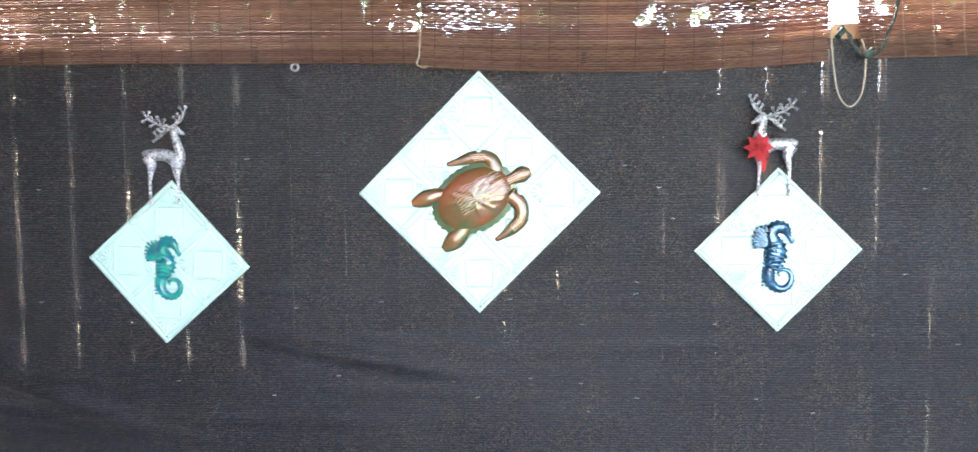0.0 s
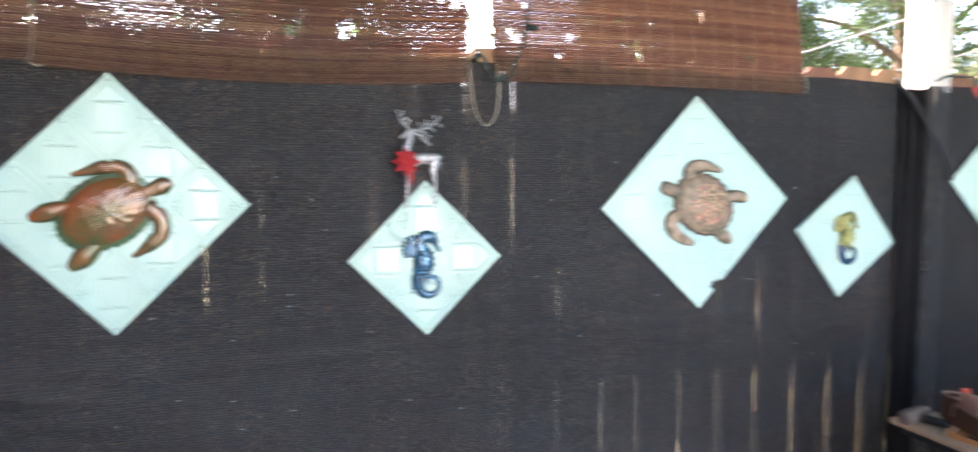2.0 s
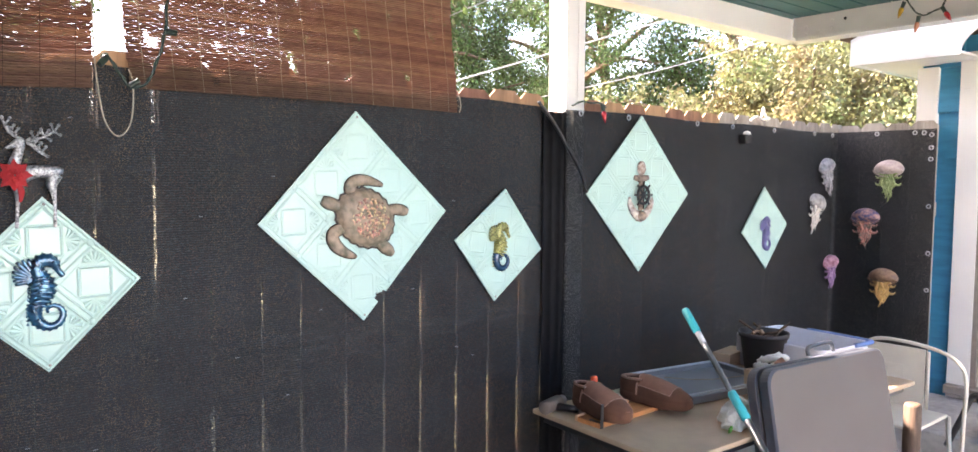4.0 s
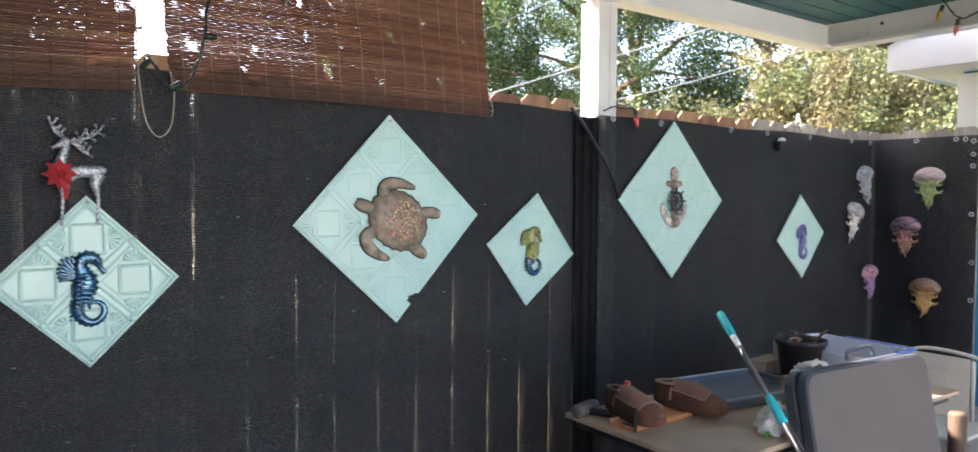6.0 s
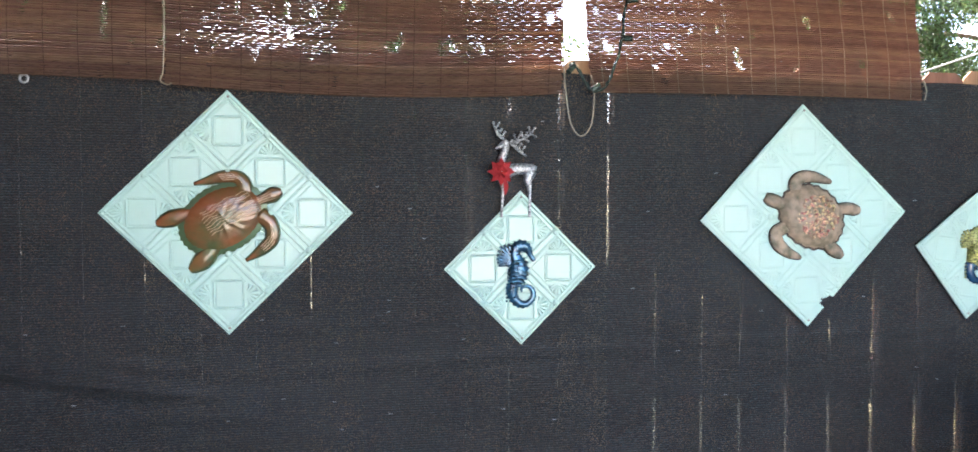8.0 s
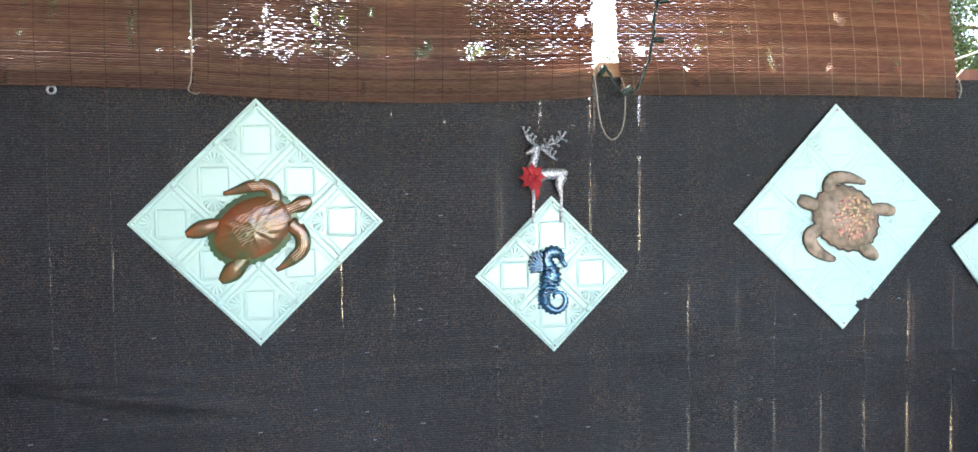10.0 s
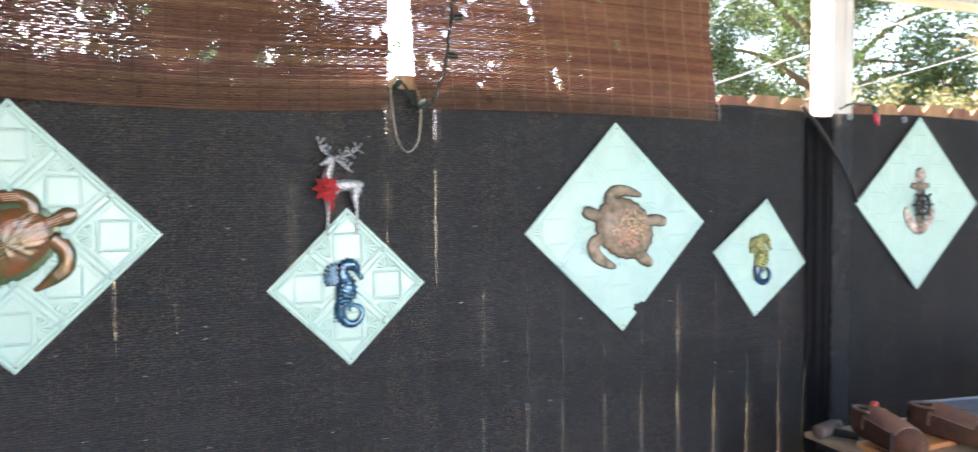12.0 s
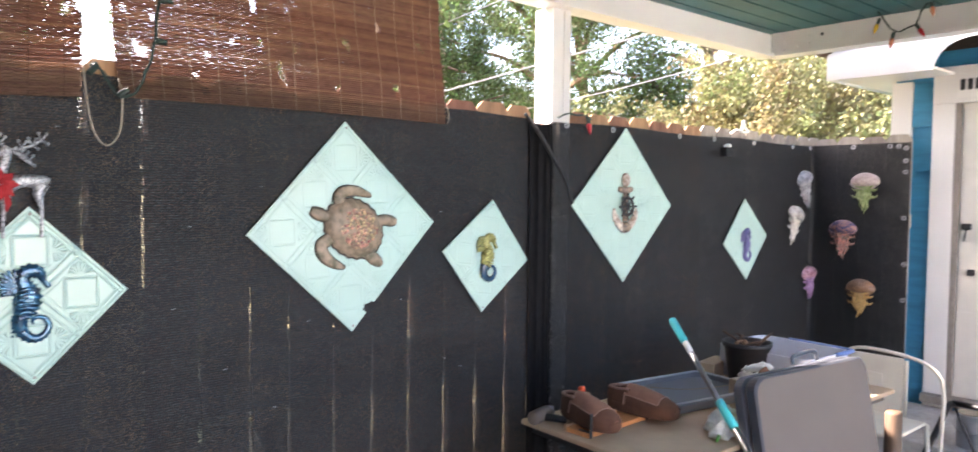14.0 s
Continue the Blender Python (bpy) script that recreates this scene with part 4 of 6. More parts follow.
def turtle_two():
    """Tan resin turtle with a pebble mosaic on its shell."""
    root = empty("turtle_ornament", pose(2.252, OY, 1.332, 0, -2, 0), "tan resin sea turtle with pink pebble mosaic shell", "wall ornament", "sea creature ornaments")

    def P(u, v, r):
        return ((u - 388) * 0.00143, (363 - v) * 0.00124, r * 0.00125)
    limbs = [[(385, 300, 24), (372, 262, 24), (392, 240, 22), (430, 240, 18), (460, 250, 12), (482, 258, 5)],
             [(345, 395, 22), (312, 415, 24), (318, 450, 24), (345, 478, 18), (370, 492, 12), (386, 499, 5)],
             [(485, 352, 18), (520, 345, 20), (550, 350, 20), (568, 355, 12)],
             [(455, 440, 20), (478, 470, 24), (500, 490, 20), (512, 502, 10)],
             [(350, 335, 20), (320, 318, 22), (298, 308, 22), (282, 298, 14)]]
    for name, L_ in zip(LIMB_NAMES, limbs):
        bm = bmesh.new()
        limb(bm, [P(u, v, r * 0.86 + 3) for u, v, r in L_], 0.12, idx=1)
        limb(bm, [P(u, v, r * 0.86) for u, v, r in L_], 0.42, lift=0.003)
        part(name, bm, [M_CLAY, M_CLAY_DARK], root, smooth=True)
    x, zc, _ = P(420, 368, 0)
    bm = bmesh.new()
    dome(bm, x, zc, 0.150, 0.122, 0.01, rot=radians(-35), scallop=0.05, idx=1)
    dome(bm, x, zc, 0.144, 0.116, 0.042, rot=radians(-35), scallop=0.05, rough=0.006)
    shell = part("shell", bm, [M_CLAY, M_CLAY_DARK], root, smooth=True)
    r = random.Random(2)
    bm = bmesh.new()
    for _ in range(240):
        a, d = r.uniform(0, math.tau), 0.086 * math.sqrt(r.random())
        rr = r.uniform(0.003, 0.0075)
        bmesh.ops.create_icosphere(bm, subdivisions=1, radius=rr, matrix=Matrix.Translation((x + d * math.cos(a) + 0.01, -0.042 * math.sqrt(1 - (d / 0.13) ** 2), zc + d * math.sin(a))))
    tagged(part("pebble_mosaic", bm, M_PEBBLE, shell, smooth=True), "pink and gold pebble mosaic", kind="stuff")


turtle_one()
turtle_two()


def deer(x, z, y, mirror, label):
    """Silver glitter deer with branching antlers; one mesh."""
    bm = bmesh.new()
    k = 0.000985

    def P(u, v, r):
        return ((u - 391) * k * mirror, (613 - v) * k, r * k)
    limb(bm, [P(316, 222, 10), P(326, 216, 18), P(350, 217, 22), P(385, 216, 22), P(415, 224, 24), P(440, 240, 28), P(450, 260, 18)], 0.7)
    limb(bm, [P(444, 250, 22), P(452, 215, 20), P(444, 180, 17), P(434, 150, 15), P(430, 128, 15)], 0.7)
    limb(bm, [P(418, 120, 11), P(432, 122, 16), P(450, 132, 11), P(470, 142, 5)], 0.7)
    limb(bm, [P(332, 225, 22), P(344, 255, 18), P(340, 285, 10), P(336, 320, 5.5), P(337, 400, 5.5)], 0.8)
    limb(bm, [P(440, 255, 22), P(438, 285, 14), P(442, 320, 6), P(446, 400, 5.5)], 0.8)
    limb(bm, [P(318, 222, 7), P(311, 205, 3)], 0.8)
    limb(bm, [P(414, 118, 5), P(406, 108, 3)], 0.8)
    for stem in ([(416, 118), (390, 112), (362, 102), (333, 84)], [(428, 112), (448, 100), (460, 90), (470, 68)], [(412, 122), (396, 134), (385, 146), (372, 156)]):
        limb(bm, [P(u, v, 4.4) for u, v in stem], 0.9, segs=6)
        for u, v in stem[1:]:
            for du, dv in ((-14, -22), (-18, 10), (8, -24)):
                limb(bm, [P(u, v, 3.6), P(u + du, v + dv, 3.2)], 0.9, segs=6)
                bmesh.ops.create_icosphere(bm, subdivisions=1, radius=6.5 * k, matrix=Matrix.Translation((P(u + du, 0, 0)[0], 0, P(0, v + dv, 0)[1])))
    for i in range(10):    # scrollwork on the chest
        a = i * 0.9
        bmesh.ops.create_icosphere(bm, subdivisions=1, radius=4.5 * k, matrix=Matrix.Translation((P(437 + (4 + i) * math.cos(a), 0, 0)[0], -0.021, P(0, 250 + (6 + 2 * i) * math.sin(a), 0)[1])))
    ob = part("deer_ornament", bm, M_SILVER, smooth=True)
    ob.matrix_world = pose(x, y, z)
    return tagged(ob, label, "christmas ornament", "silver deer")


deer(-1.084, 1.10, WALL - 0.026, 1, "silver glitter deer standing behind a mint tile's tip")
deer(1.092, 1.118, WALL - 0.026, -1, "silver glitter deer with a red poinsettia at its neck")

# poinsettia on the second deer
flower = empty("poinsettia", pose(1.032, WALL - 0.055, 1.497), "red velvet poinsettia pinned to a silver deer", "artificial flower")
for layer, (n, r, y) in enumerate(((8, 0.052, 0.0), (7, 0.040, -0.010), (5, 0.024, -0.018))):
    for i in range(n):
        a = i * math.tau / n + layer * 0.4
        bm = bmesh.new()
        m = pose(0, y, 0, 0, math.degrees(a), 0)
        mid = [(0, 0.002, 0.004), (0, -0.006, r * 0.5), (0, 0.004 - layer * 0.004, r)]
        wd = (0.002, 0.24 * r + 0.003, 0.0006)
        rows = [[bm.verts.new((-w, p[1] + 0.003, p[2])), bm.verts.new(p), bm.verts.new((w, p[1] + 0.003, p[2]))] for p, w in zip(mid, wd)]
        back = [[bm.verts.new(v.co + Vector((0, 0.0012, 0))) for v in row] for row in rows]
        for A in (rows, back):
            for p, q in zip(A, A[1:]):
                for j in range(2):
                    bm.faces.new((p[j], p[j + 1], q[j + 1], q[j]))
        for p, q, p2, q2 in zip(rows, rows[1:], back, back[1:]):
            for j in (0, 2):
                bm.faces.new((p[j], q[j], q2[j], p2[j]))
        bmesh.ops.transform(bm, matrix=m, verts=bm.verts)
        part("petal", bm, M_RED, flower)
bm = bmesh.new()
for i in range(6):
    bmesh.ops.create_icosphere(bm, subdivisions=1, radius=0.004, matrix=Matrix.Translation((0.006 * math.cos(i), -0.022, 0.006 * math.sin(i))))
part("flower_centre", bm, M_RED, flower)
bm = bmesh.new()
limb(bm, [(0.012, -0.03, 0.007), (0.018, -0.055, 0.009), (0.014, -0.085, 0.004)], 0.3)
part("ribbon_tail", bm, M_RED, flower)

# anchor of shells with a ship's wheel
M_SHELL = mat("shell_mosaic", (0.36, 0.26, 0.19), rough=0.45, vary=0.35, scale=45, color2=(0.07, 0.055, 0.05), bump=0.7, bscale=160)
M_SHELL_PALE = mat("pale_shell", (0.62, 0.55, 0.48), rough=0.4, vary=0.3, scale=42, color2=(0.20, 0.12, 0.09), bump=0.6, bscale=150)
anchor = empty("anchor_ornament", pose(4.083, OY - 0.008, 1.417), "shell-covered anchor with a black ship's wheel", "wall ornament")
bm = bmesh.new()
limb(bm, [(0, 0.10, 0.018), (0, 0.02, 0.018), (0, -0.09, 0.02)], 0.7)
part("shank", bm, M_SHELL, anchor, smooth=True)
bm = bmesh.new()
limb(bm, [(-0.062, 0.095, 0.014), (-0.02, 0.09, 0.02), (0.02, 0.09, 0.02), (0.062, 0.095, 0.014)], 0.6)
part("stock", bm, M_SHELL, anchor, smooth=True)
bm = bmesh.new()
dome(bm, 0, 0.148, 0.034, 0.04, 0.02, scallop=0.1, lobes=12, segs=24)
part("top_shell", bm, M_SHELL_PALE, anchor, smooth=True)
bm = bmesh.new()
limb(bm, [(-0.098, -0.015, 0.007), (-0.092, -0.055, 0.02), (-0.055, -0.105, 0.026), (0, -0.13, 0.03), (0.055, -0.105, 0.026), (0.092, -0.055, 0.02), (0.098, -0.015, 0.007)], 0.6, ring=0.08)
part("arms", bm, M_SHELL_PALE, anchor, smooth=True)
bm = bmesh.new()
dome(bm, 0, -0.125, 0.04, 0.03, 0.035, scallop=0.12, lobes=10, segs=24)
part("crown_shell", bm, M_SHELL, anchor, smooth=True)
wheel = part("ship_wheel", (lambda b: (tube(b, [(0.048 * math.cos(a), -0.020, 0.05 * math.sin(a) - 0.005) for a in np.linspace(0, math.tau, 24, endpoint=False)], 0.008, closed=True), b)[1])(bmesh.new()), M_BLACK_STEEL, anchor, "black ship's wheel", True)
for i in range(4):
    a = i * math.pi / 4
    bm = bmesh.new()
    tube(bm, [(0.074 * s * math.cos(a), -0.021, 0.078 * s * math.sin(a) - 0.005) for s in (-1, -0.6, 0, 0.6, 1)], [0.006, 0.004, 0.006, 0.004, 0.006])
    part("spoke", bm, M_BLACK_STEEL, wheel, smooth=True)


def jellyfish(m, dome_mat, arm_mat, label, seed, tilt=0.0, scale=1.0):
    """Domed bell over frilly hanging arms."""
    r = random.Random(seed)
    root = empty("jellyfish_ornament", m @ pose(0, 0, 0, 0, tilt, 0) @ Matrix.Scale(scale, 4), label, "wall ornament", "jellyfish ornaments")
    bm = bmesh.new()
    top, prev = bm.verts.new((0, -0.058, 0.092)), None
    for i in range(1, 11):
        f = i / 10
        row = []
        for k in range(36):
            a = k * math.tau / 36
            x, z = 0.106 * f * math.cos(a), 0.060 * f * math.sin(a)
            z *= 0.82 if z < 0 else 1.0
            row.append(bm.verts.new((x, -0.058 * math.sqrt(1 - f * f) - 0.002, 0.090 + z - 0.10 * x * x / 0.106)))
        for k in range(36):
            bm.faces.new((top, row[k], row[(k + 1) % 36]) if prev is None else (prev[k], row[k], row[(k + 1) % 36], prev[(k + 1) % 36]))
        prev = row
    bell = part("bell", bm, dome_mat, root, smooth=True)
    bm = bmesh.new()
    tube(bm, [(0.104 * math.cos(a), -0.020, 0.080 + 0.052 * math.sin(a)) for a in np.linspace(math.pi * 1.04, math.pi * 1.96, 20)], 0.006, segs=7)
    part("bell_rim", bm, dome_mat, bell, smooth=True)
    for i in range(15):
        x = -0.058 + 0.116 * (i + r.uniform(0.1, 0.9)) / 15
        L_ = r.uniform(0.16, 0.225) * (1 - abs(x) * 4.5)
        ph = r.uniform(0, 6)
        pts = [(x * (1 - 0.06 * j) + 0.010 * math.sin(j * 1.7 + ph), 0.065 - L_ * j / 7, (0.0125 - 0.0013 * j) * r.uniform(0.7, 1.2)) for j in range(8)]
        bm = bmesh.new()
        limb(bm, pts, 0.9, n=3, segs=7, lift=r.uniform(0.004, 0.028), ring=0.22)
        part("frilly_arm", bm, arm_mat, root, smooth=True)
    for s in (-1, 1):
        for z in (0.018, -0.032):
            bm = bmesh.new()
            limb(bm, [(s * 0.035, z + 0.01, 0.012), (s * 0.062, z, 0.009), (s * 0.080, z + 0.002, 0.006), (s * 0.090, z + 0.016, 0.004)], 0.8, n=3, segs=6, lift=0.01)
            part("side_arm", bm, arm_mat, root, smooth=True)
    return root


def jm(name, c, c2, **k):
    return mat(name, c, rough=0.35, vary=0.35, scale=38, color2=c2, bump=0.5, bscale=180, **k)


PINK, GREENJ = jm("pearl_pink", (0.56, 0.46, 0.42), (0.4, 0.3, 0.28), coat=0.6), jm("lime_frill", (0.36, 0.42, 0.20), (0.12, 0.19, 0.05))
NAVYJ, CORAL = jm("navy_floral", (0.03, 0.05, 0.14), (0.50, 0.26, 0.20)), jm("coral_frill", (0.55, 0.22, 0.17), (0.05, 0.11, 0.09))
BRONZE, GOLDJ = jm("bronze_glaze", (0.34, 0.20, 0.12), (0.20, 0.11, 0.07), coat=0.8), jm("gold_frill", (0.62, 0.40, 0.15), (0.45, 0.25, 0.09))
GREYJ, GREYA = jm("speckled_grey", (0.38, 0.39, 0.43), (0.14, 0.15, 0.18)), jm("grey_frill", (0.40, 0.40, 0.42), (0.25, 0.25, 0.27))
WHITEJ, WHITEA = jm("smoky_white", (0.52, 0.50, 0.48), (0.28, 0.27, 0.26), coat=0.8), jm("white_frill", (0.70, 0.66, 0.60), (0.5, 0.46, 0.4))
MAUVE, VIOLETA = jm("pink_glitter", (0.55, 0.32, 0.38), (0.22, 0.07, 0.11)), jm("violet_frill", (0.36, 0.22, 0.38), (0.18, 0.10, 0.22))
FX = 6.375
jellyfish(pose(FX, 2.10, 1.51, 0, 0, -90), PINK, GREENJ, "pearly jellyfish ornament with lime frilly arms", 1)
jellyfish(pose(FX, 2.252, 1.155, 0, 0, -90), NAVYJ, CORAL, "navy floral jellyfish ornament with coral arms", 2)
jellyfish(pose(FX, 2.108, 0.72, 0, 0, -90), BRONZE, GOLDJ, "bronze jellyfish ornament with golden frilly arms", 3)
jellyfish(pose(6.075, WALL - 0.022, 1.26), WHITEJ, WHITEA, "smoky white jellyfish ornament with pale arms", 4, 16)
jellyfish(pose(6.235, WALL - 0.022, 1.53), GREYJ, GREYA, "speckled grey jellyfish ornament with grey arms", 5, -14, 0.98)
jellyfish(pose(6.32, WALL - 0.03, 0.80), MAUVE, VIOLETA, "pink glitter jellyfish ornament with violet arms", 6, -4, 0.95)

# small solar lamp on the cloth
lamp = empty("solar_lamp", pose(5.12, WALL - 0.03, 1.79), "small black solar lamp fixed to the cloth", "lamp")
bm = bmesh.new()
box(bm, -0.035, 0.035, -0.03, 0.02, -0.05, 0.012, bevel=0.006)
part("housing", bm, M_BLACK, lamp)
bm = bmesh.new()
lathe(bm, [(0.026, 0.0), (0.024, 0.012), (0.012, 0.02), (0.002, 0.022)], 16, (0.0, -0.015, 0.013))
part("lens", bm, M_CLOTHW, lamp, smooth=True)

# bits on the fence top
light_string([(3.50, 2.47, 1.88), (3.56, 2.455, 1.905), (3.62, 2.45, 1.90), (3.68, 2.455, 1.905), (3.74, 2.47, 1.90), (3.78, 2.49, 1.89)],
             [((3.72, 2.46, 1.90), (0.05, -0.2, -1))],
             "green string light wire with one red bulb, on the fence", [BULBS[2]])
bm = bmesh.new()
tube(bm, curve([(5.20, 2.50, 1.90), (5.25, 2.49, 1.925), (5.31, 2.485, 1.93), (5.33, 2.485, 1.99), (5.36, 2.485, 1.94), (5.42, 2.49, 1.925), (5.36, 2.495, 1.915), (5.30, 2.49, 1.92)], 6), 0.008, segs=6)
tagged(part("twisted_tie", bm, M_CLOTHW, smooth=True), "white twisted plastic tie on the fence top", "tie")
bm = bmesh.new()
for i in range(26):
    z0 = 1.83 + i * 0.024
    x0 = 2.776 - 0.09 * (z0 - 1.80)
    tube(bm, [(x0, 2.483, z0), (x0 + 0.008 + 0.006 * math.sin(i * 2.3), 2.481, z0 + 0.010 * math.sin(i * 1.7)), (x0 + 0.012 + 0.008 * math.sin(i * 1.1), 2.479, z0 - 0.008)], 0.0013, segs=4)
tube(bm, curve([(2.782, 2.480, 1.80), (2.79, 2.480, 1.83), (2.785, 2.480, 1.86), (2.775, 2.480, 1.88)], 5), 0.0025, segs=6)
tagged(part("frayed_thread", bm, M_CORD, smooth=True), "frayed pale threads along a blind's edge", "thread", kind="stuff")


# ---- house corner with a door ----
HX = 6.52
house = empty("house", pose(HX, 0, G), "blue-sided house with white trim beside the patio", "house", kind="structure")
bm = bmesh.new()
box(bm, 0.03, 5.0, -6.0, 1.97, 0.0, 2.75)
part("wall", bm, M_BLUE, house)
for i in range(9):
    bm = bmesh.new()
    z0 = 0.02 + i * 0.315
    for a, b in ((1.70, 1.845), (-5.9, 0.55)):
        vs = [bm.verts.new(p) for p in ((-0.012, a, z0), (-0.012, b, z0), (0.0295, b, z0), (0.0295, a, z0), (0.012, a, z0 + 0.315), (0.012, b, z0 + 0.315), (0.0295, b, z0 + 0.315), (0.0295, a, z0 + 0.315))]
        for f in ((0, 1, 5, 4), (3, 7, 6, 2), (0, 3, 2, 1), (4, 5, 6, 7), (0, 4, 7, 3), (1, 2, 6, 5)):
            bm.faces.new([vs[k] for k in f])
    part("siding_board", bm, M_BLUE, house)
bm = bmesh.new()
box(bm, -0.02, 0.029, 1.846, 1.985, 0.0, 2.55, bevel=0.003)
part("corner_board", bm, M_WHITE, house)
for n, a, b, z0, z1 in (("door_casing", 1.562, 1.705, 0.10, 2.374), ("door_casing", 0.55, 0.69, 0.10, 2.374), ("head_casing", 0.55, 1.705, 2.375, 2.63)):
    bm = bmesh.new()
    box(bm, -0.03, 0.029, a, b, z0, z1, bevel=0.003)
    part(n, bm, M_WHITE, house)
bm = bmesh.new()
box(bm, -0.025, 0.029, 1.525, 1.561, 0.10, 2.374, bevel=0.003)
part("weatherstrip", bm, M_TRIM, house)
bm = bmesh.new()
box(bm, -0.10, 0.029, 0.55, 1.70, 0.27, 0.33, bevel=0.004)
part("door_sill", bm, M_TRIM, house)
# boxed eave whose board curves up over the door, raking shingle edge
YE = 1.575
low, high = 2.318 - G, 2.508 - G
bm = bmesh.new()
box(bm, -0.42, 0.029, YE, 2.255, low + 0.012, low + 0.028)
box(bm, 0.0292, 5.0, 1.972, 2.255, low + 0.012, low + 0.028)
part("soffit", bm, M_WHITE, house)
bm = bmesh.new()
out = [(2.275, low), (YE, low)]
out += [(YE - 0.24 * (1 - math.cos(a)), low + 0.19 * math.sin(a)) for a in np.linspace(0.1, math.pi / 2, 9)]
out += [(-6.0, high), (-6.0, high + 0.6), (YE, high + 0.35), (2.275, low + 0.18)]
f = [bm.verts.new((-0.440, y, z)) for y, z in out]
b = [bm.verts.new((-0.421, y, z)) for y, z in out]
bm.faces.new(f)
bm.faces.new(b[::-1])
for k in range(len(out)):
    n = (k + 1) % len(out)
    bm.faces.new((f[k], b[k], b[n], f[n]))
box(bm, -0.4208, 5.0, 2.256, 2.275, low, low + 0.18, bevel=0.002)
part("fascia", bm, M_WHITE, house)
bm = bmesh.new()
vs = [bm.verts.new((x, y, z + o)) for o in (0.0, 0.035) for x, y, z in ((-0.50, 2.33, low + 0.182), (-0.50, YE, high + 0.36), (-0.50, -6.0, high + 0.62), (5.0, -6.0, high + 0.62), (5.0, YE, high + 0.36), (5.0, 2.33, low + 0.182))]
for q4 in ((0, 1, 4, 5), (1, 2, 3, 4)):
    bm.faces.new([vs[k] for k in q4])
    bm.faces.new([vs[k + 6] for k in q4[::-1]])
for a4, b4 in ((0, 1), (1, 2), (2, 3), (3, 4), (4, 5), (5, 0)):
    bm.faces.new((vs[a4], vs[b4], vs[b4 + 6], vs[a4 + 6]))
part("roof", bm, M_SHINGLE, house)
# panelled door
door = part("door", (lambda b: (box(b, 0.0, 0.0285, 0.692, 1.524, 0.332, 2.372, bevel=0.003), b)[1])(bmesh.new()), M_DOOR, house, "cream panelled door, shut, with a dark latch")
for z0, z1 in ((0.45, 0.93), (0.96, 1.42), (1.45, 1.90), (1.93, 2.33)):
    bm = bmesh.new()
    box(bm, -0.006, -0.0003, 0.70, 1.515, z0 - 0.01, z1, bevel=0.002)
    part("door_panel", bm, M_DOOR, door)
bm = bmesh.new()
box(bm, -0.04, -0.007, 1.44, 1.50, 1.50, 1.545, bevel=0.006)
tube(bm, [(-0.03, 1.47, 1.50), (-0.034, 1.475, 1.46), (-0.03, 1.48, 1.42)], 0.007)
part("latch", bm, M_BLACK_STEEL, door)
bm = bmesh.new()
box(bm, -0.03, -0.007, 1.41, 1.455, 1.185, 1.23, bevel=0.006)
part("lock", bm, M_BLACK_STEEL, door)
plate = empty("number_plate", pose(HX - 0.034, 1.405, 2.25, 0, 0, -90), "white number plate screwed to the door casing", "number plate")
bm = bmesh.new()
slab(bm, 0.305, 0.165, 0.015, 0.003, -0.002)
part("panel", bm, M_WHITE, plate)
for i in range(6):
    bm = bmesh.new()
    box(bm, -0.13 + i * 0.045, -0.10 + i * 0.045, -0.004, -0.0022, -0.03, 0.045)
    part("bar", bm, M_BLACK, plate)
bm = bmesh.new()
box(bm, 5.55, 6.48, 0.25, 1.80, G + 0.002, 0.0, bevel=0.01)
tagged(part("door_step", bm, M_CONCRETE), "pale concrete door step in the sun", "step", kind="structure")

# ---- folding table with things on it ----
TZ = 0.50
TM = pose(3.80, 1.645, TZ, 0, 0, -2.0)
table = empty("folding_table", pose(3.80, 1.645, G, 0, 0, -2.0), "beige folding table against the dark fence", "table")
bm = bmesh.new()
box(bm, -0.935, 0.935, -0.385, 0.385, TZ - G - 0.022, TZ - G, bevel=0.005)
part("table_top", bm, M_TABLE, table)
bm = bmesh.new()
box(bm, -0.9, 0.9, -0.35, 0.35, TZ - G - 0.06, TZ - G - 0.0225, bevel=0.004)
part("apron", bm, M_BLACK_STEEL, table)
for sx in (-1, 1):
    for sy in (-1, 1):
        bm = bmesh.new()
        tube(bm, [(sx * 0.80, sy * 0.30, TZ - G - 0.06), (sx * 0.82, sy * 0.31, 0.0)], 0.014, segs=10)
        part("leg", bm, M_BLACK_STEEL, table, smooth=True)
    bm = bmesh.new()
    tube(bm, [(sx * 0.815, -0.305, 0.22), (sx * 0.815, 0.305, 0.22)], 0.009)
    part("stretcher", bm, M_BLACK_STEEL, table, smooth=True)


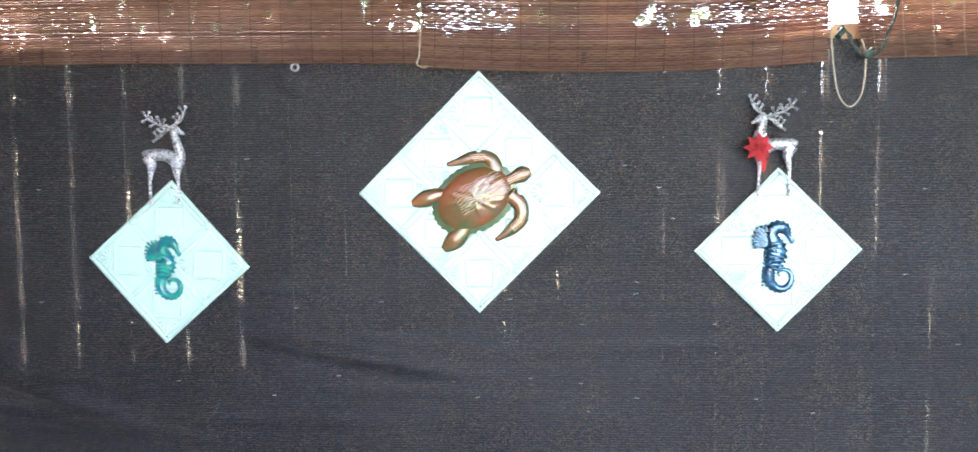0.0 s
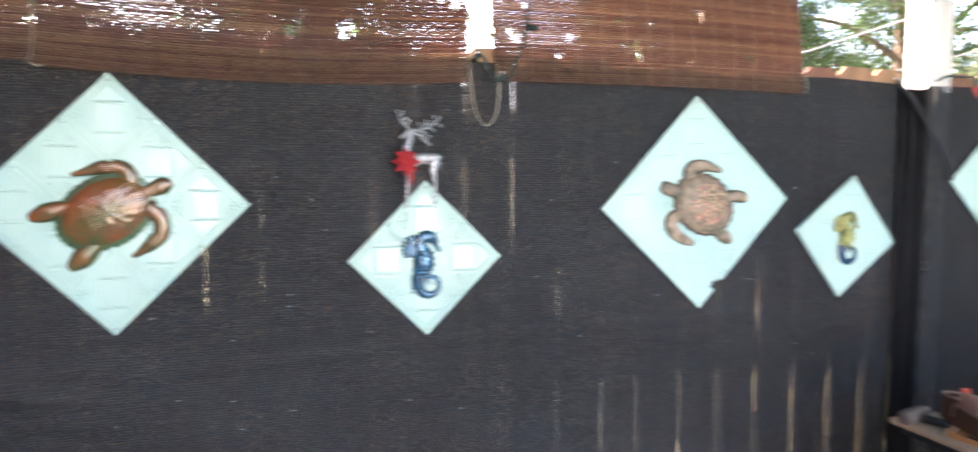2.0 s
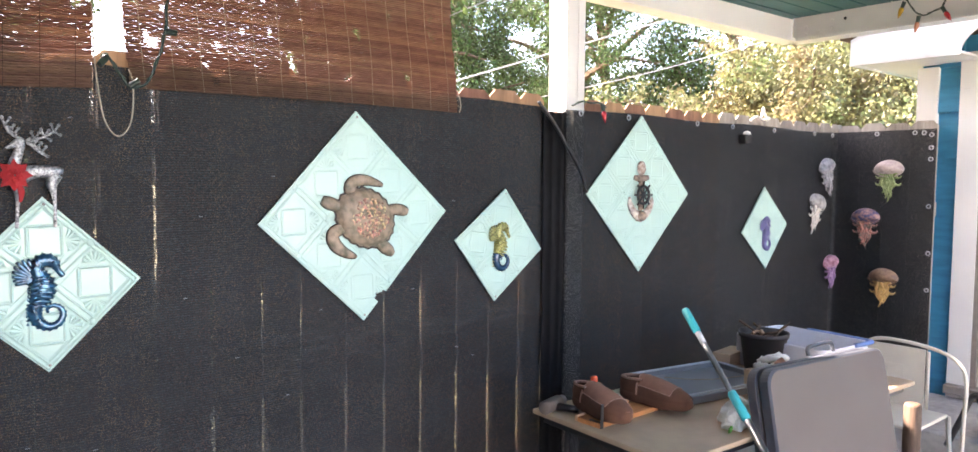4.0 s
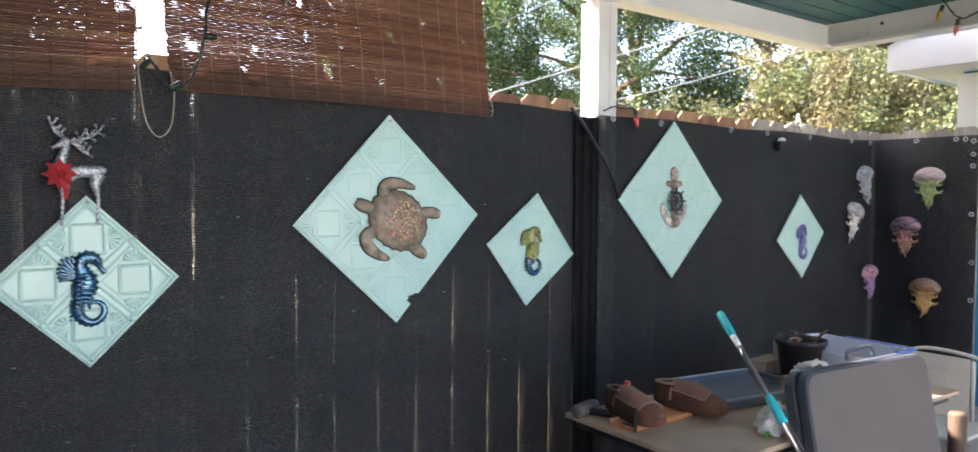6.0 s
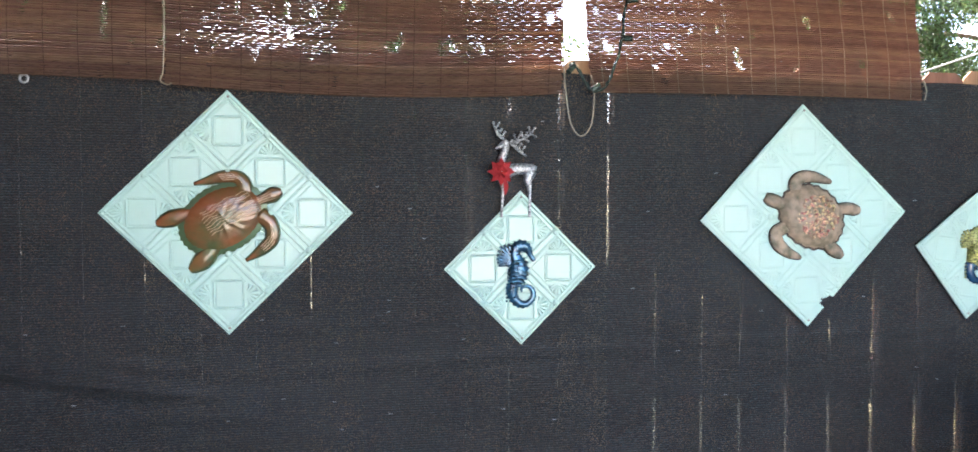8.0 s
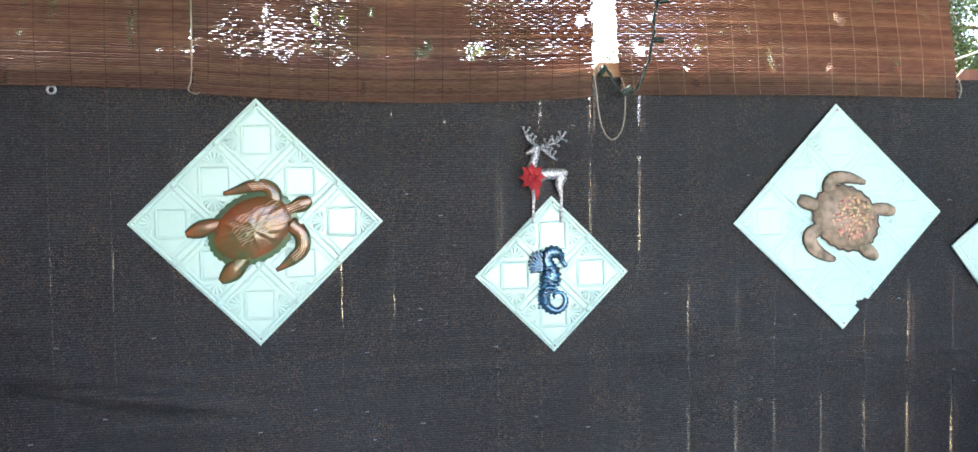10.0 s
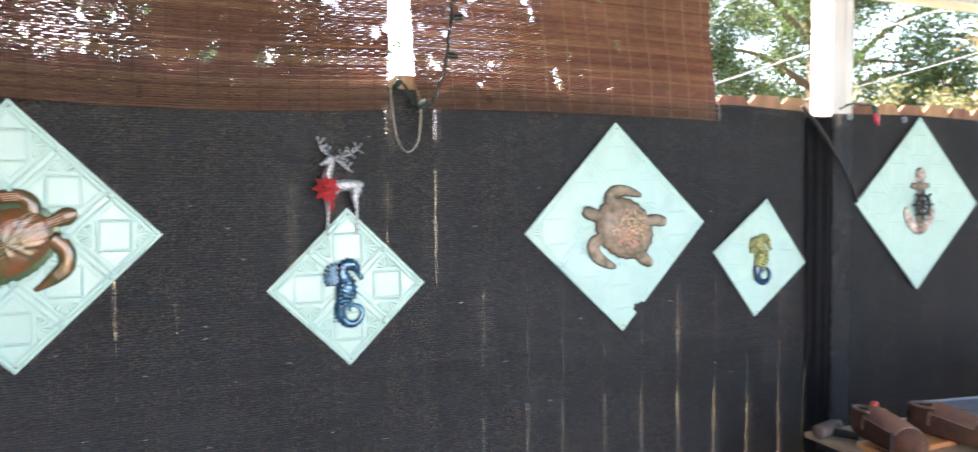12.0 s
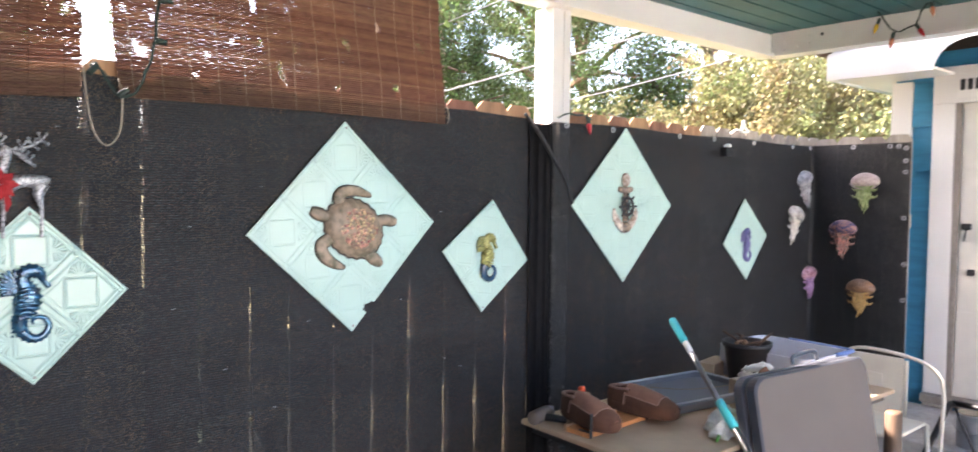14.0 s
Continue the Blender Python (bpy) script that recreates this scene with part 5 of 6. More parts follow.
def clog(x, y, z, rz, label):
    """A backless suede clog: sole, domed vamp, low heel collar, fleece lining. Toe points along -y."""
    root = empty("clog", pose(x, y, z, 0, 0, rz) @ Matrix.Diagonal((1.22, 1.13, 1.25, 1)), label, "shoe", "pair of clogs")
    def half(v):
        return 0.053 * math.sqrt(max(0.0, 1 - (abs(v) / 0.15) ** 2.2)) * (1.0 - 0.22 * v / 0.15 - 0.10 * math.exp(-((v - 0.03) / 0.05) ** 2)) + 0.001

    bm = bmesh.new()
    outline = [(half(v), v) for v in np.linspace(-0.149, 0.149, 22)] + [(-half(v), v) for v in np.linspace(0.149, -0.149, 22)]
    rows = [[bm.verts.new((a * g, b * g, h)) for a, b in outline] for h, g in ((0, 0.93), (0.007, 1.0), (0.018, 1.02), (0.030, 1.01), (0.035, 0.97))]
    for a, b in zip(rows, rows[1:]):
        for k in range(len(outline)):
            k2 = (k + 1) % len(outline)
            bm.faces.new((a[k], a[k2], b[k2], b[k]))
    bm.faces.new(rows[0][::-1]); bm.faces.new(rows[-1])
    part("sole", bm, M_CLOG, root, smooth=True)

    def arch(v, inset, th):
        f = (v + 0.149) / 0.215
        h = 0.010 + 0.056 * math.sin(min(1, f) * 1.5) ** 0.85
        w = half(v) + 0.004 - inset
        return (w * (math.cos(th) + 0.10 * math.cos(th) * math.sin(th)), v, 0.030 + (h - inset) * math.sin(th) ** 1.15)

    def shell(bm, v0, v1, t0, t1, insets, nv, nt):
        for inset in insets:
            grid = [[bm.verts.new(arch(v, inset, th)) for th in np.linspace(t0, t1, nt)] for v in np.linspace(v0, v1, nv)]
            for p, q in zip(grid, grid[1:]):
                for k in range(nt - 1):
                    bm.faces.new((p[k], q[k], q[k + 1], p[k + 1]))
    bm = bmesh.new()
    shell(bm, -0.147, 0.055, 0.0, math.pi, (0.0, 0.005), 16, 19)
    upper = part("vamp", bm, M_CLOG, root, smooth=True)
    bm = bmesh.new()
    shell(bm, -0.085, 0.054, 0.62, math.pi - 0.62, (-0.0022, -0.0004), 12, 13)
    part("vamp_panel", bm, M_CLOG_IN, upper, "lighter tan suede panel", True)
    bm = bmesh.new()
    seam = [arch(v, -0.0024, 0.60) for v in np.linspace(0.05, -0.085, 10)] + [arch(-0.087, -0.0024, th) for th in np.linspace(0.68, math.pi - 0.68, 9)] + [arch(v, -0.0024, math.pi - 0.60) for v in np.linspace(-0.085, 0.05, 10)]
    tube(bm, seam, 0.0016, segs=5)
    part("seam", bm, M_FLEECE, upper, "pale stitched seam", True)
    bm = bmesh.new()
    tube(bm, [arch(0.056, 0.002, th) for th in np.linspace(0.02, math.pi - 0.02, 17)], 0.0050, segs=7)
    part("vamp_lining", bm, M_FLEECE, upper, "pale pinkish fleece edge", True)
    rim = [(half(v) - 0.001, v) for v in np.linspace(0.045, 0.146, 12)] + [(-half(v) + 0.001, v) for v in np.linspace(0.146, 0.045, 12)]

    def lip(k):
        return 0.066 + 0.018 * abs(math.cos(k / 23 * math.pi)) + 0.010 * math.sin(k / 23 * math.pi) ** 6
    bm = bmesh.new()
    for off in (0.0, 0.006):
        lo = [bm.verts.new((a * (1 - off * 12), b - off, 0.032)) for a, b in rim]
        mid = [bm.verts.new((a * (1.04 - off * 12), b * 1.02 - off, 0.052)) for a, b in rim]
        hi = [bm.verts.new((a * (0.86 - off * 12), b * 0.985 - off, lip(k))) for k, (a, b) in enumerate(rim)]
        for k in range(23):
            bm.faces.new((lo[k], lo[k + 1], mid[k + 1], mid[k]))
            bm.faces.new((mid[k], mid[k + 1], hi[k + 1], hi[k]))
    collar = part("heel_collar", bm, M_CLOG, root, smooth=True)
    bm = bmesh.new()
    tube(bm, [(a * 0.84, b * 0.985 - 0.003, lip(k)) for k, (a, b) in enumerate(rim)], 0.0050, segs=7)
    part("collar_lining", bm, M_FLEECE, collar, "pale pinkish fleece edge", True)
    bm = bmesh.new()
    ring = [bm.verts.new((a * 0.93, b * 0.97, 0.042)) for a, b in outline]
    low = [bm.verts.new((a * 0.93, b * 0.97, 0.0355)) for a, b in outline]
    bm.faces.new(ring); bm.faces.new(low[::-1])
    for k in range(len(outline)):
        k2 = (k + 1) % len(outline)
        bm.faces.new((low[k], low[k2], ring[k2], ring[k]))
    part("insole", bm, M_CLOG_IN, root, "tan worn insole", True)
    return root


board = empty("pine_board", pose(3.11, 1.765, TZ, 0, 0, 2), "orange pine board lying on the table", "board")
bm = bmesh.new()
box(bm, -0.20, 0.20, -0.06, 0.06, 0.0, 0.02, bevel=0.002)
part("plank", bm, M_PLANK, board)
bm = bmesh.new()
box(bm, -0.20, 0.20, 0.061, 0.075, 0.0, 0.028, bevel=0.002)
part("edge_strip", bm, M_WOOD, board)
for dx in (-0.19, 0.19):
    bm = bmesh.new()
    box(bm, dx - 0.008, dx + 0.008, -0.066, -0.0605, 0.0, 0.10, bevel=0.0015)
    box(bm, dx - 0.008, dx + 0.008, -0.0603, 0.0, 0.0205, 0.024, bevel=0.001)
    part("bracket", bm, M_BLACK_STEEL, board, "dark steel angle bracket")
clog(3.01, 1.785, TZ + 0.024, -6, "worn brown suede clog with pale lining, on a board")
clog(3.305, 1.735, TZ + 0.024, 12, "brown suede clog lying slantwise beside its mate")

# torch and nozzle at the end of the table
torch = empty("garden_nozzle", pose(2.93, 1.99, TZ + 0.026, 0, 0, 15), "grey garden hose nozzle with a chrome collar", "hose nozzle")
for nme, pts, rr, mm in (("barrel", [(-0.07, 0, 0), (-0.065, 0, 0), (0.05, 0, 0), (0.055, 0, 0)], [0.022, 0.030, 0.030, 0.022], M_CASE), ("collar", [(0.056, 0, 0), (0.06, 0, 0), (0.085, 0, 0), (0.09, 0, 0)], [0.015, 0.022, 0.022, 0.014], M_STEEL),
                         ("grip", [(0.0, -0.02, -0.005), (0.02, -0.07, -0.008), (0.03, -0.11, -0.011)], [0.017, 0.016, 0.014], M_BLACK)):
    bm = bmesh.new()
    tube(bm, pts, rr, segs=14)
    part(nme, bm, mm, torch, smooth=True)
bm = bmesh.new()
lathe(bm, [(0.014, 0), (0.016, 0.004), (0.016, 0.03), (0.012, 0.034)], 14, (0, 0, 0))
cap = part("bottle_cap", bm, M_ORANGE, smooth=True)
cap.matrix_world = pose(3.20, 2.0, TZ + 0.07)
tagged(cap, "small orange-red plastic cap behind the clogs", "cap")
bm = bmesh.new()
box(bm, -0.04, 0.04, -0.03, 0.03, 0, 0.07, bevel=0.006)
jar = part("black_carton", bm, M_BLACK)
jar.matrix_world = pose(3.20, 2.0, TZ)
tagged(jar, "small black carton standing behind the clogs", "box")

# storage lid lying flat
lid = empty("plastic_tray", pose(3.79, 1.84, TZ, 0, 0, -9), "slate blue shallow plastic tray lying on the table", "tray")


def tray(bm, w, d, h0, h1, rim, idx=0):
    rows = []
    for (ww, dd, z) in ((w - 0.02, d - 0.02, h0), (w, d, h0 + 0.006), (w, d, h1), (w - 0.006, d - 0.006, h1 + 0.003), (w - rim, d - rim, h1), (w - rim - 0.01, d - rim - 0.01, h0 + 0.012)):
        ring, r = [], 0.06
        for sx, sy, a0 in ((1, 1, 0), (-1, 1, 90), (-1, -1, 180), (1, -1, 270)):
            for k in range(6):
                a = radians(a0 + 18 * k)
                ring.append(bm.verts.new((sx * (ww / 2 - r) + r * math.cos(a), sy * (dd / 2 - r) + r * math.sin(a), z)))
        rows.append(ring)
    n = len(rows[0])
    for a, b in zip(rows, rows[1:]):
        for k in range(n):
            bm.faces.new((a[k], a[(k + 1) % n], b[(k + 1) % n], b[k]))
    bm.faces.new(rows[0][::-1]); bm.faces.new(rows[-1])


bm = bmesh.new()
tray(bm, 0.66, 0.46, 0.0, 0.036, 0.05)
lid_body = part("body", bm, M_LID, lid, smooth=False)
bm = bmesh.new()
tube(bm, [(0.30 * sx, 0.202 * sy, 0.040) for sx, sy in ((-1, 0.9), (-0.9, 1), (0.9, 1), (1, 0.9), (1, -0.9), (0.9, -1), (-0.9, -1), (-1, -0.9))], 0.005, closed=True)
part("rim", bm, M_LID_RIM, lid, "pale raised rim", True)
bm = bmesh.new()
tube(bm, curve([(-0.1, 0.15, 0.0145), (0.0, 0.05, 0.0145), (0.12, 0.0, 0.0145), (0.3, -0.02, 0.0145)]), 0.0022, segs=5)
twine = part("twine", bm, M_CORD, smooth=True)
twine.matrix_world = pose(3.79, 1.84, TZ, 0, 0, -9)
tagged(twine, "thin pale twine lying in the plastic tray", "twine")

# crumpled bag with a green tip
r = random.Random(5)
bm = bmesh.new()
bmesh.ops.create_icosphere(bm, subdivisions=4, radius=0.09)
for v in bm.verts:
    n0 = noise.noise(v.co * 22) + 0.5 * noise.noise(v.co * 60)
    v.co *= 1 + 0.30 * n0
    v.co = Vector((v.co.x * 1.25, v.co.y * 0.75, max(-0.035, v.co.z * 0.7)))
bag = empty("plastic_bag", pose(3.42, 1.40, TZ + 0.034, 0, 0, 20), "crumpled white plastic bag with a green corner", "bag")
part("bag_body", bm, M_CLOTHW, bag)
bm = bmesh.new()
for i in range(7):
    a = radians(150 + i * 14)
    limb(bm, [(-0.09, -0.018, 0.008), (-0.09 + 0.03 * math.cos(a), -0.02, 0.006), (-0.09 + 0.06 * math.cos(a), -0.026 + 0.02 * math.sin(a), 0.003)], 0.9, n=3, segs=6)
part("bag_corner", bm, M_GREENP, bag, "bright green torn corner")

# wooden block, pot, gloves, bin
bm = bmesh.new()
box(bm, -0.11, 0.11, -0.05, 0.05, 0, 0.075, bevel=0.004)
block = part("wooden_block", bm, M_TABLE)
block.matrix_world = pose(4.28, 2.0, TZ, 0, 0, 8)
tagged(block, "pale sawn wooden block beside the pot", "wood block")
pot = empty("plant_pot", pose(4.27, 1.80, TZ), "black plastic nursery pot full of dried roots", "plant pot")
bm = bmesh.new()
lathe(bm, [(0.088, 0), (0.09, 0.004), (0.118, 0.185), (0.126, 0.187), (0.128, 0.212), (0.121, 0.212), (0.117, 0.19), (0.112, 0.165)], 36)
part("pot_body", bm, M_BLACK, pot, smooth=True)
bm = bmesh.new()
lathe(bm, [(0.112, 0.162), (0.10, 0.176), (0.05, 0.182), (0.005, 0.185)], 24)
for v in bm.verts:
    v.co.z += 0.012 * noise.noise(v.co * 50)
part("soil", bm, M_SOIL, pot)
for i in range(9):
    bm = bmesh.new()
    a, b2 = r.uniform(0, 6.28), r.uniform(0.05, 0.12)
    c = Vector((r.uniform(-0.05, 0.05), r.uniform(-0.05, 0.05), 0.185))
    tube(bm, curve([c, c + Vector((0.4 * b2 * math.cos(a), 0.4 * b2 * math.sin(a), 0.03)), c + Vector((b2 * math.cos(a), b2 * math.sin(a), 0.028 + 0.02 * (i % 3)))], 4), 0.0055, segs=6)
    part("root", bm, M_SOIL if i % 3 else M_WOOD, pot)
bm = bmesh.new()
box(bm, -0.13, 0.13, -0.08, 0.08, 0, 0.095, bevel=0.003)
crate = part("cardboard_box", bm, M_TABLE)
crate.matrix_world = pose(4.02, 1.58, TZ, 0, 0, -10)
tagged(crate, "low tan cardboard box under the gloves", "box")
glove = empty("glove_bundle", pose(4.0, 1.57, TZ + 0.095), "dirty white work gloves and brown rag in a heap", "gloves")
for i, (dx, dy, dz, mm) in enumerate(((0.0, 0, 0.012, M_CLOTHW), (0.07, 0.02, 0.012, M_CLOG), (-0.06, 0.03, 0.012, M_CLOTHW), (0.02, 0.04, 0.032, M_CLOTHW), (0.06, 0.03, 0.04, M_CLOTHW), (-0.01, -0.02, 0.032, M_CLOG_IN))):
    bm = bmesh.new()
    limb(bm, [(-0.06, 0, 0.011), (-0.02, 0.012, 0.019), (0.03, 0.006, 0.017), (0.065, -0.004, 0.009)], 0.6, n=4, segs=10)
    for v in bm.verts:
        v.co += Vector((0, 0, 0.012 * noise.noise(v.co * 60 + Vector((i, 0, 0)))))
    ob = part("glove" if mm == M_CLOTHW else "rag", bm, mm, glove, smooth=True)
    ob.matrix_basis = pose(dx, dy, dz, 0, 0, i * 37)
binn = empty("storage_bin", pose(4.50, 1.72, TZ, 0, 0, -4), "cloudy shallow plastic storage bin with a blue rim end", "storage bin")
bm = bmesh.new()
tray(bm, 0.44, 0.54, 0.0, 0.165, 0.02)
part("tub", bm, M_BIN, binn)
bm = bmesh.new()
tube(bm, curve([(0.05, -0.272, 0.165), (0.19, -0.272, 0.165), (0.222, -0.25, 0.165), (0.225, -0.1, 0.165), (0.225, 0.1, 0.165)], 6), 0.012)
part("rim_end", bm, M_BIN_BLUE, binn, "blue plastic rim", True)

# folded table standing on its side against the table
case = empty("folded_table", pose(3.695, 1.03, G, -11, 0, -6), "grey fold-in-half plastic table leaning on the table", "folded table")
for y0, y1, nme in ((-0.056, -0.003, "front_leaf"), (0.003, 0.056, "back_leaf")):
    bm = bmesh.new()
    slab(bm, 0.80, 1.025, 0.06, y0, y1)
    bmesh.ops.translate(bm, vec=(0, 0, 0.5125), verts=bm.verts)
    bm.normal_update()
    for f in bm.faces:
        f.material_index = 0 if len(f.verts) > 4 else 1
    part(nme, bm, [M_CASE, M_CASE_EDGE], case)
bm = bmesh.new()
tube(bm, curve([(-0.06, 0.0, 1.04), (-0.055, 0.0, 1.07), (0.0, 0, 1.078), (0.10, 0, 1.078), (0.115, 0.0, 1.04)], 6), 0.0085)
part("carry_handle", bm, M_CASE_EDGE, case, smooth=True)

# telescopic mop pole
pole = empty("mop_pole", pose(0, 0, 0), "steel mop pole with turquoise grips leaning on a table", "mop pole")
P0, P1 = Vector((3.344, 1.62, 0.95)), Vector((2.857, 0.257, G))


def on_pole(f):
    return P0 + (P1 - P0) * f


for nme, a, b, rr, mm in (("top_grip", 0.0, 0.066, 0.0165, M_TURQ), ("inner_tube", 0.066, 0.224, 0.0115, M_STEEL), ("sleeve", 0.224, 0.29, 0.018, M_TURQ), ("outer_tube", 0.29, 1.0, 0.0135, M_STEEL)):
    bm = bmesh.new()
    tube(bm, [on_pole(a), on_pole(a + 0.003), on_pole(b - 0.003), on_pole(b)], [rr * 0.8, rr, rr, rr * 0.8], segs=14)
    part(nme, bm, mm, pole, smooth=True)
bm = bmesh.new()
tube(bm, [on_pole(0.067), on_pole(0.097)], 0.0125, segs=12)
part("label_band", bm, M_WHITE, pole, smooth=True)

# cream metal armchair behind the table's end
chair = empty("metal_armchair", pose(5.30, 1.47, G), "cream painted metal armchair at the table's end", "chair")
bm = bmesh.new()
tube(bm, curve([(0.0, 0.30, 0.45), (0.0, 0.29, 0.70), (0.0, 0.22, 0.80), (0.0, 0.05, 0.815), (0.0, -0.14, 0.79), (0.0, -0.25, 0.73), (-0.01, -0.285, 0.62), (-0.04, -0.29, 0.42), (-0.06, -0.29, 0.0)], 8), 0.0105, segs=12)
part("back_frame", bm, M_IVORY, chair, smooth=True)
bm = bmesh.new()
box(bm, -0.006, 0.006, -0.07, 0.27, 0.44, 0.785, bevel=0.003)
back = part("back_panel", bm, M_IVORY, chair)
bm = bmesh.new()
for t in range(4):
    box(bm, -0.010, -0.0063, -0.055, 0.055, 0.051, 0.057, pose(0, 0.10, 0.62) @ pose(0, 0, 0, 90 * t, 0, 0))
part("pressed_square", bm, M_IVORY, back)
bm = bmesh.new()
tube(bm, [(0.0, -0.085, 0.44), (0.0, -0.085, 0.775)], 0.010, segs=10)
part("upright", bm, M_IVORY, chair, smooth=True)
bm = bmesh.new()
box(bm, -0.42, 0.0, -0.2, 0.25, 0.425, 0.445, bevel=0.008)
part("seat", bm, M_IVORY, chair)
for px, py in ((-0.38, -0.19), (-0.38, 0.22), (0.0, 0.26), (0.0, -0.2)):
    bm = bmesh.new()
    tube(bm, [(px, py, 0.43), (px * 1.08 + 0.01, py * 1.12, 0.0)], 0.013, segs=10)
    part("leg", bm, M_IVORY, chair, smooth=True)

# turned wooden post
bm = bmesh.new()
lathe(bm, [(0.036, 0), (0.038, 0.004), (0.038, 0.70), (0.034, 0.712), (0.02, 0.716)], 20)
wp = part("wooden_post", bm, M_SHADED_PINE, smooth=True)
wp.matrix_world = pose(4.40, 1.11, G)
tagged(wp, "plain round pine post standing by the table", "post")

# black folding stool frame and a tin beside it
stool = empty("folding_stand", pose(5.40, 1.18, 0.0), "black steel folding stand on the door step", "stand")
for y, s_y in ((0.0, 0.12), (-0.42, -0.12)):
    bm = bmesh.new()
    tube(bm, curve([(0.0, y - 0.02, 0.318), (-0.002, y + 0.1 * s_y, 0.30), (-0.01, y + s_y * 0.5, 0.16), (-0.02, y + s_y, 0.0)], 5), 0.017, segs=8)
    part("leg", bm, M_BLACK_STEEL, stool, smooth=True)
    bm = bmesh.new()
    tube(bm, [(0.012, y - 0.012, 0.30), (0.10, y - s_y * 0.9, 0.0)], 0.007, segs=8)
    part("brace", bm, M_BLACK_STEEL, stool, smooth=True)
bm = bmesh.new()
tube(bm, [(0.0, -0.005, 0.32), (0.0, -0.415, 0.32)], 0.017, segs=10)
part("top_bar", bm, M_BLACK_STEEL, stool, smooth=True)
tin = empty("paint_tin", pose(5.72, 1.16, 0.0), "dented paint tin with a rust-red lid", "paint tin")
bm = bmesh.new()
lathe(bm, [(0.082, 0), (0.085, 0.004), (0.085, 0.19), (0.088, 0.193), (0.088, 0.20), (0.084, 0.202)], 28)
part("can", bm, M_GALV, tin, smooth=True)
bm = bmesh.new()
lathe(bm, [(0.083, 0.2025), (0.075, 0.206), (0.07, 0.2035), (0.01, 0.2035)], 28)
part("lid", bm, M_CLAY, tin, "rust-red lid", True)
bm = bmesh.new()
tube(bm, curve([(0, 0.088, 0.17), (-0.06, 0.08, 0.12), (-0.095, 0.0, 0.09), (-0.06, -0.08, 0.12), (0, -0.088, 0.17)], 6), 0.0028, segs=6)
part("bail", bm, M_STEEL, tin, smooth=True)


# ---- trees beyond the fence ----
def tree_meshes(seed, height, spread, trunk_r, leaves, leaf, base=0.35, lean=0.0):
    """Tapered trunk with limbs, and leaves in loose clumps round the limb ends."""
    r = random.Random(seed)
    g = np.random.default_rng(seed)
    bm = bmesh.new()
    top = Vector((lean * height, 0.1 * height * r.uniform(-1, 1), height * 0.85))
    trunk = curve([(0, 0, 0), (lean * height * 0.3 + r.uniform(-.1, .1), r.uniform(-.1, .1), height * 0.3), (lean * height * 0.6, r.uniform(-.2, .2), height * 0.6), top], 6)
    tube(bm, trunk, list(np.linspace(trunk_r, trunk_r * 0.25, len(trunk))), segs=10)
    ends = [top]
    for i in range(20):
        f = r.uniform(base, 1.0)
        p = trunk[int(f * (len(trunk) - 1))]
        a = i * 2.4 + r.uniform(-.4, .4)
        L_ = spread * r.uniform(0.55, 1.05) * (1.15 - 0.6 * f)
        e = p + Vector((L_ * math.cos(a), L_ * math.sin(a), L_ * r.uniform(-0.05, 0.7)))
        mid = (p + e) / 2 + Vector((0, 0, 0.12 * L_))
        c = curve([p, mid, e], 5)
        tube(bm, c, list(np.linspace(trunk_r * 0.4, trunk_r * 0.08, len(c))), segs=6)
        ends += [e, mid, (mid + e) / 2 + Vector((r.uniform(-.3, .3), r.uniform(-.3, .3), r.uniform(-.2, .3)))]
    trunk_me = bpy.data.meshes.new("trunk")
    bm.to_mesh(trunk_me)
    bm.free()
    trunk_me.materials.append(M_BARK)
    ends = np.array([list(e) for e in ends])
    sub = ends[g.integers(0, len(ends), 260)] + g.normal(0, spread * 0.16, (260, 3))
    c = sub[g.integers(0, 260, leaves)] + g.normal(0, spread * 0.055, (leaves, 3))
    d = g.normal(0, 1, (leaves, 3)); d[:, 2] -= 0.5
    d /= np.linalg.norm(d, axis=1)[:, None]
    s = np.cross(d, g.normal(0, 1, (leaves, 3)))
    s /= np.linalg.norm(s, axis=1)[:, None]
    L_ = leaf * g.uniform(0.6, 1.3, (leaves, 1))
    up = np.cross(d, s)
    v = np.stack([c, c + d * L_ * 0.45 + s * L_ * 0.28 + up * L_ * 0.06, c + d * L_, c + d * L_ * 0.45 - s * L_ * 0.28 + up * L_ * 0.06], 1).reshape(-1, 3)
    me = bpy.data.meshes.new("crown")
    me.vertices.add(len(v))
    me.vertices.foreach_set("co", v.ravel())
    me.loops.add(leaves * 4)
    me.loops.foreach_set("vertex_index", np.arange(leaves * 4))
    me.polygons.add(leaves)
    me.polygons.foreach_set("loop_start", np.arange(0, leaves * 4, 4))
    me.update(calc_edges=True)
    return trunk_me, me


def plant(name, meshes, leaf_mat, m, label, category, group=""):
    root = empty(name, m, label, category, group)
    t = new("trunk", meshes[0])
    t.parent = root
    k = meshes[1]
    if not k.materials:
        k.materials.append(leaf_mat)
    c = new("crown", k)
    c.parent = root
    return root


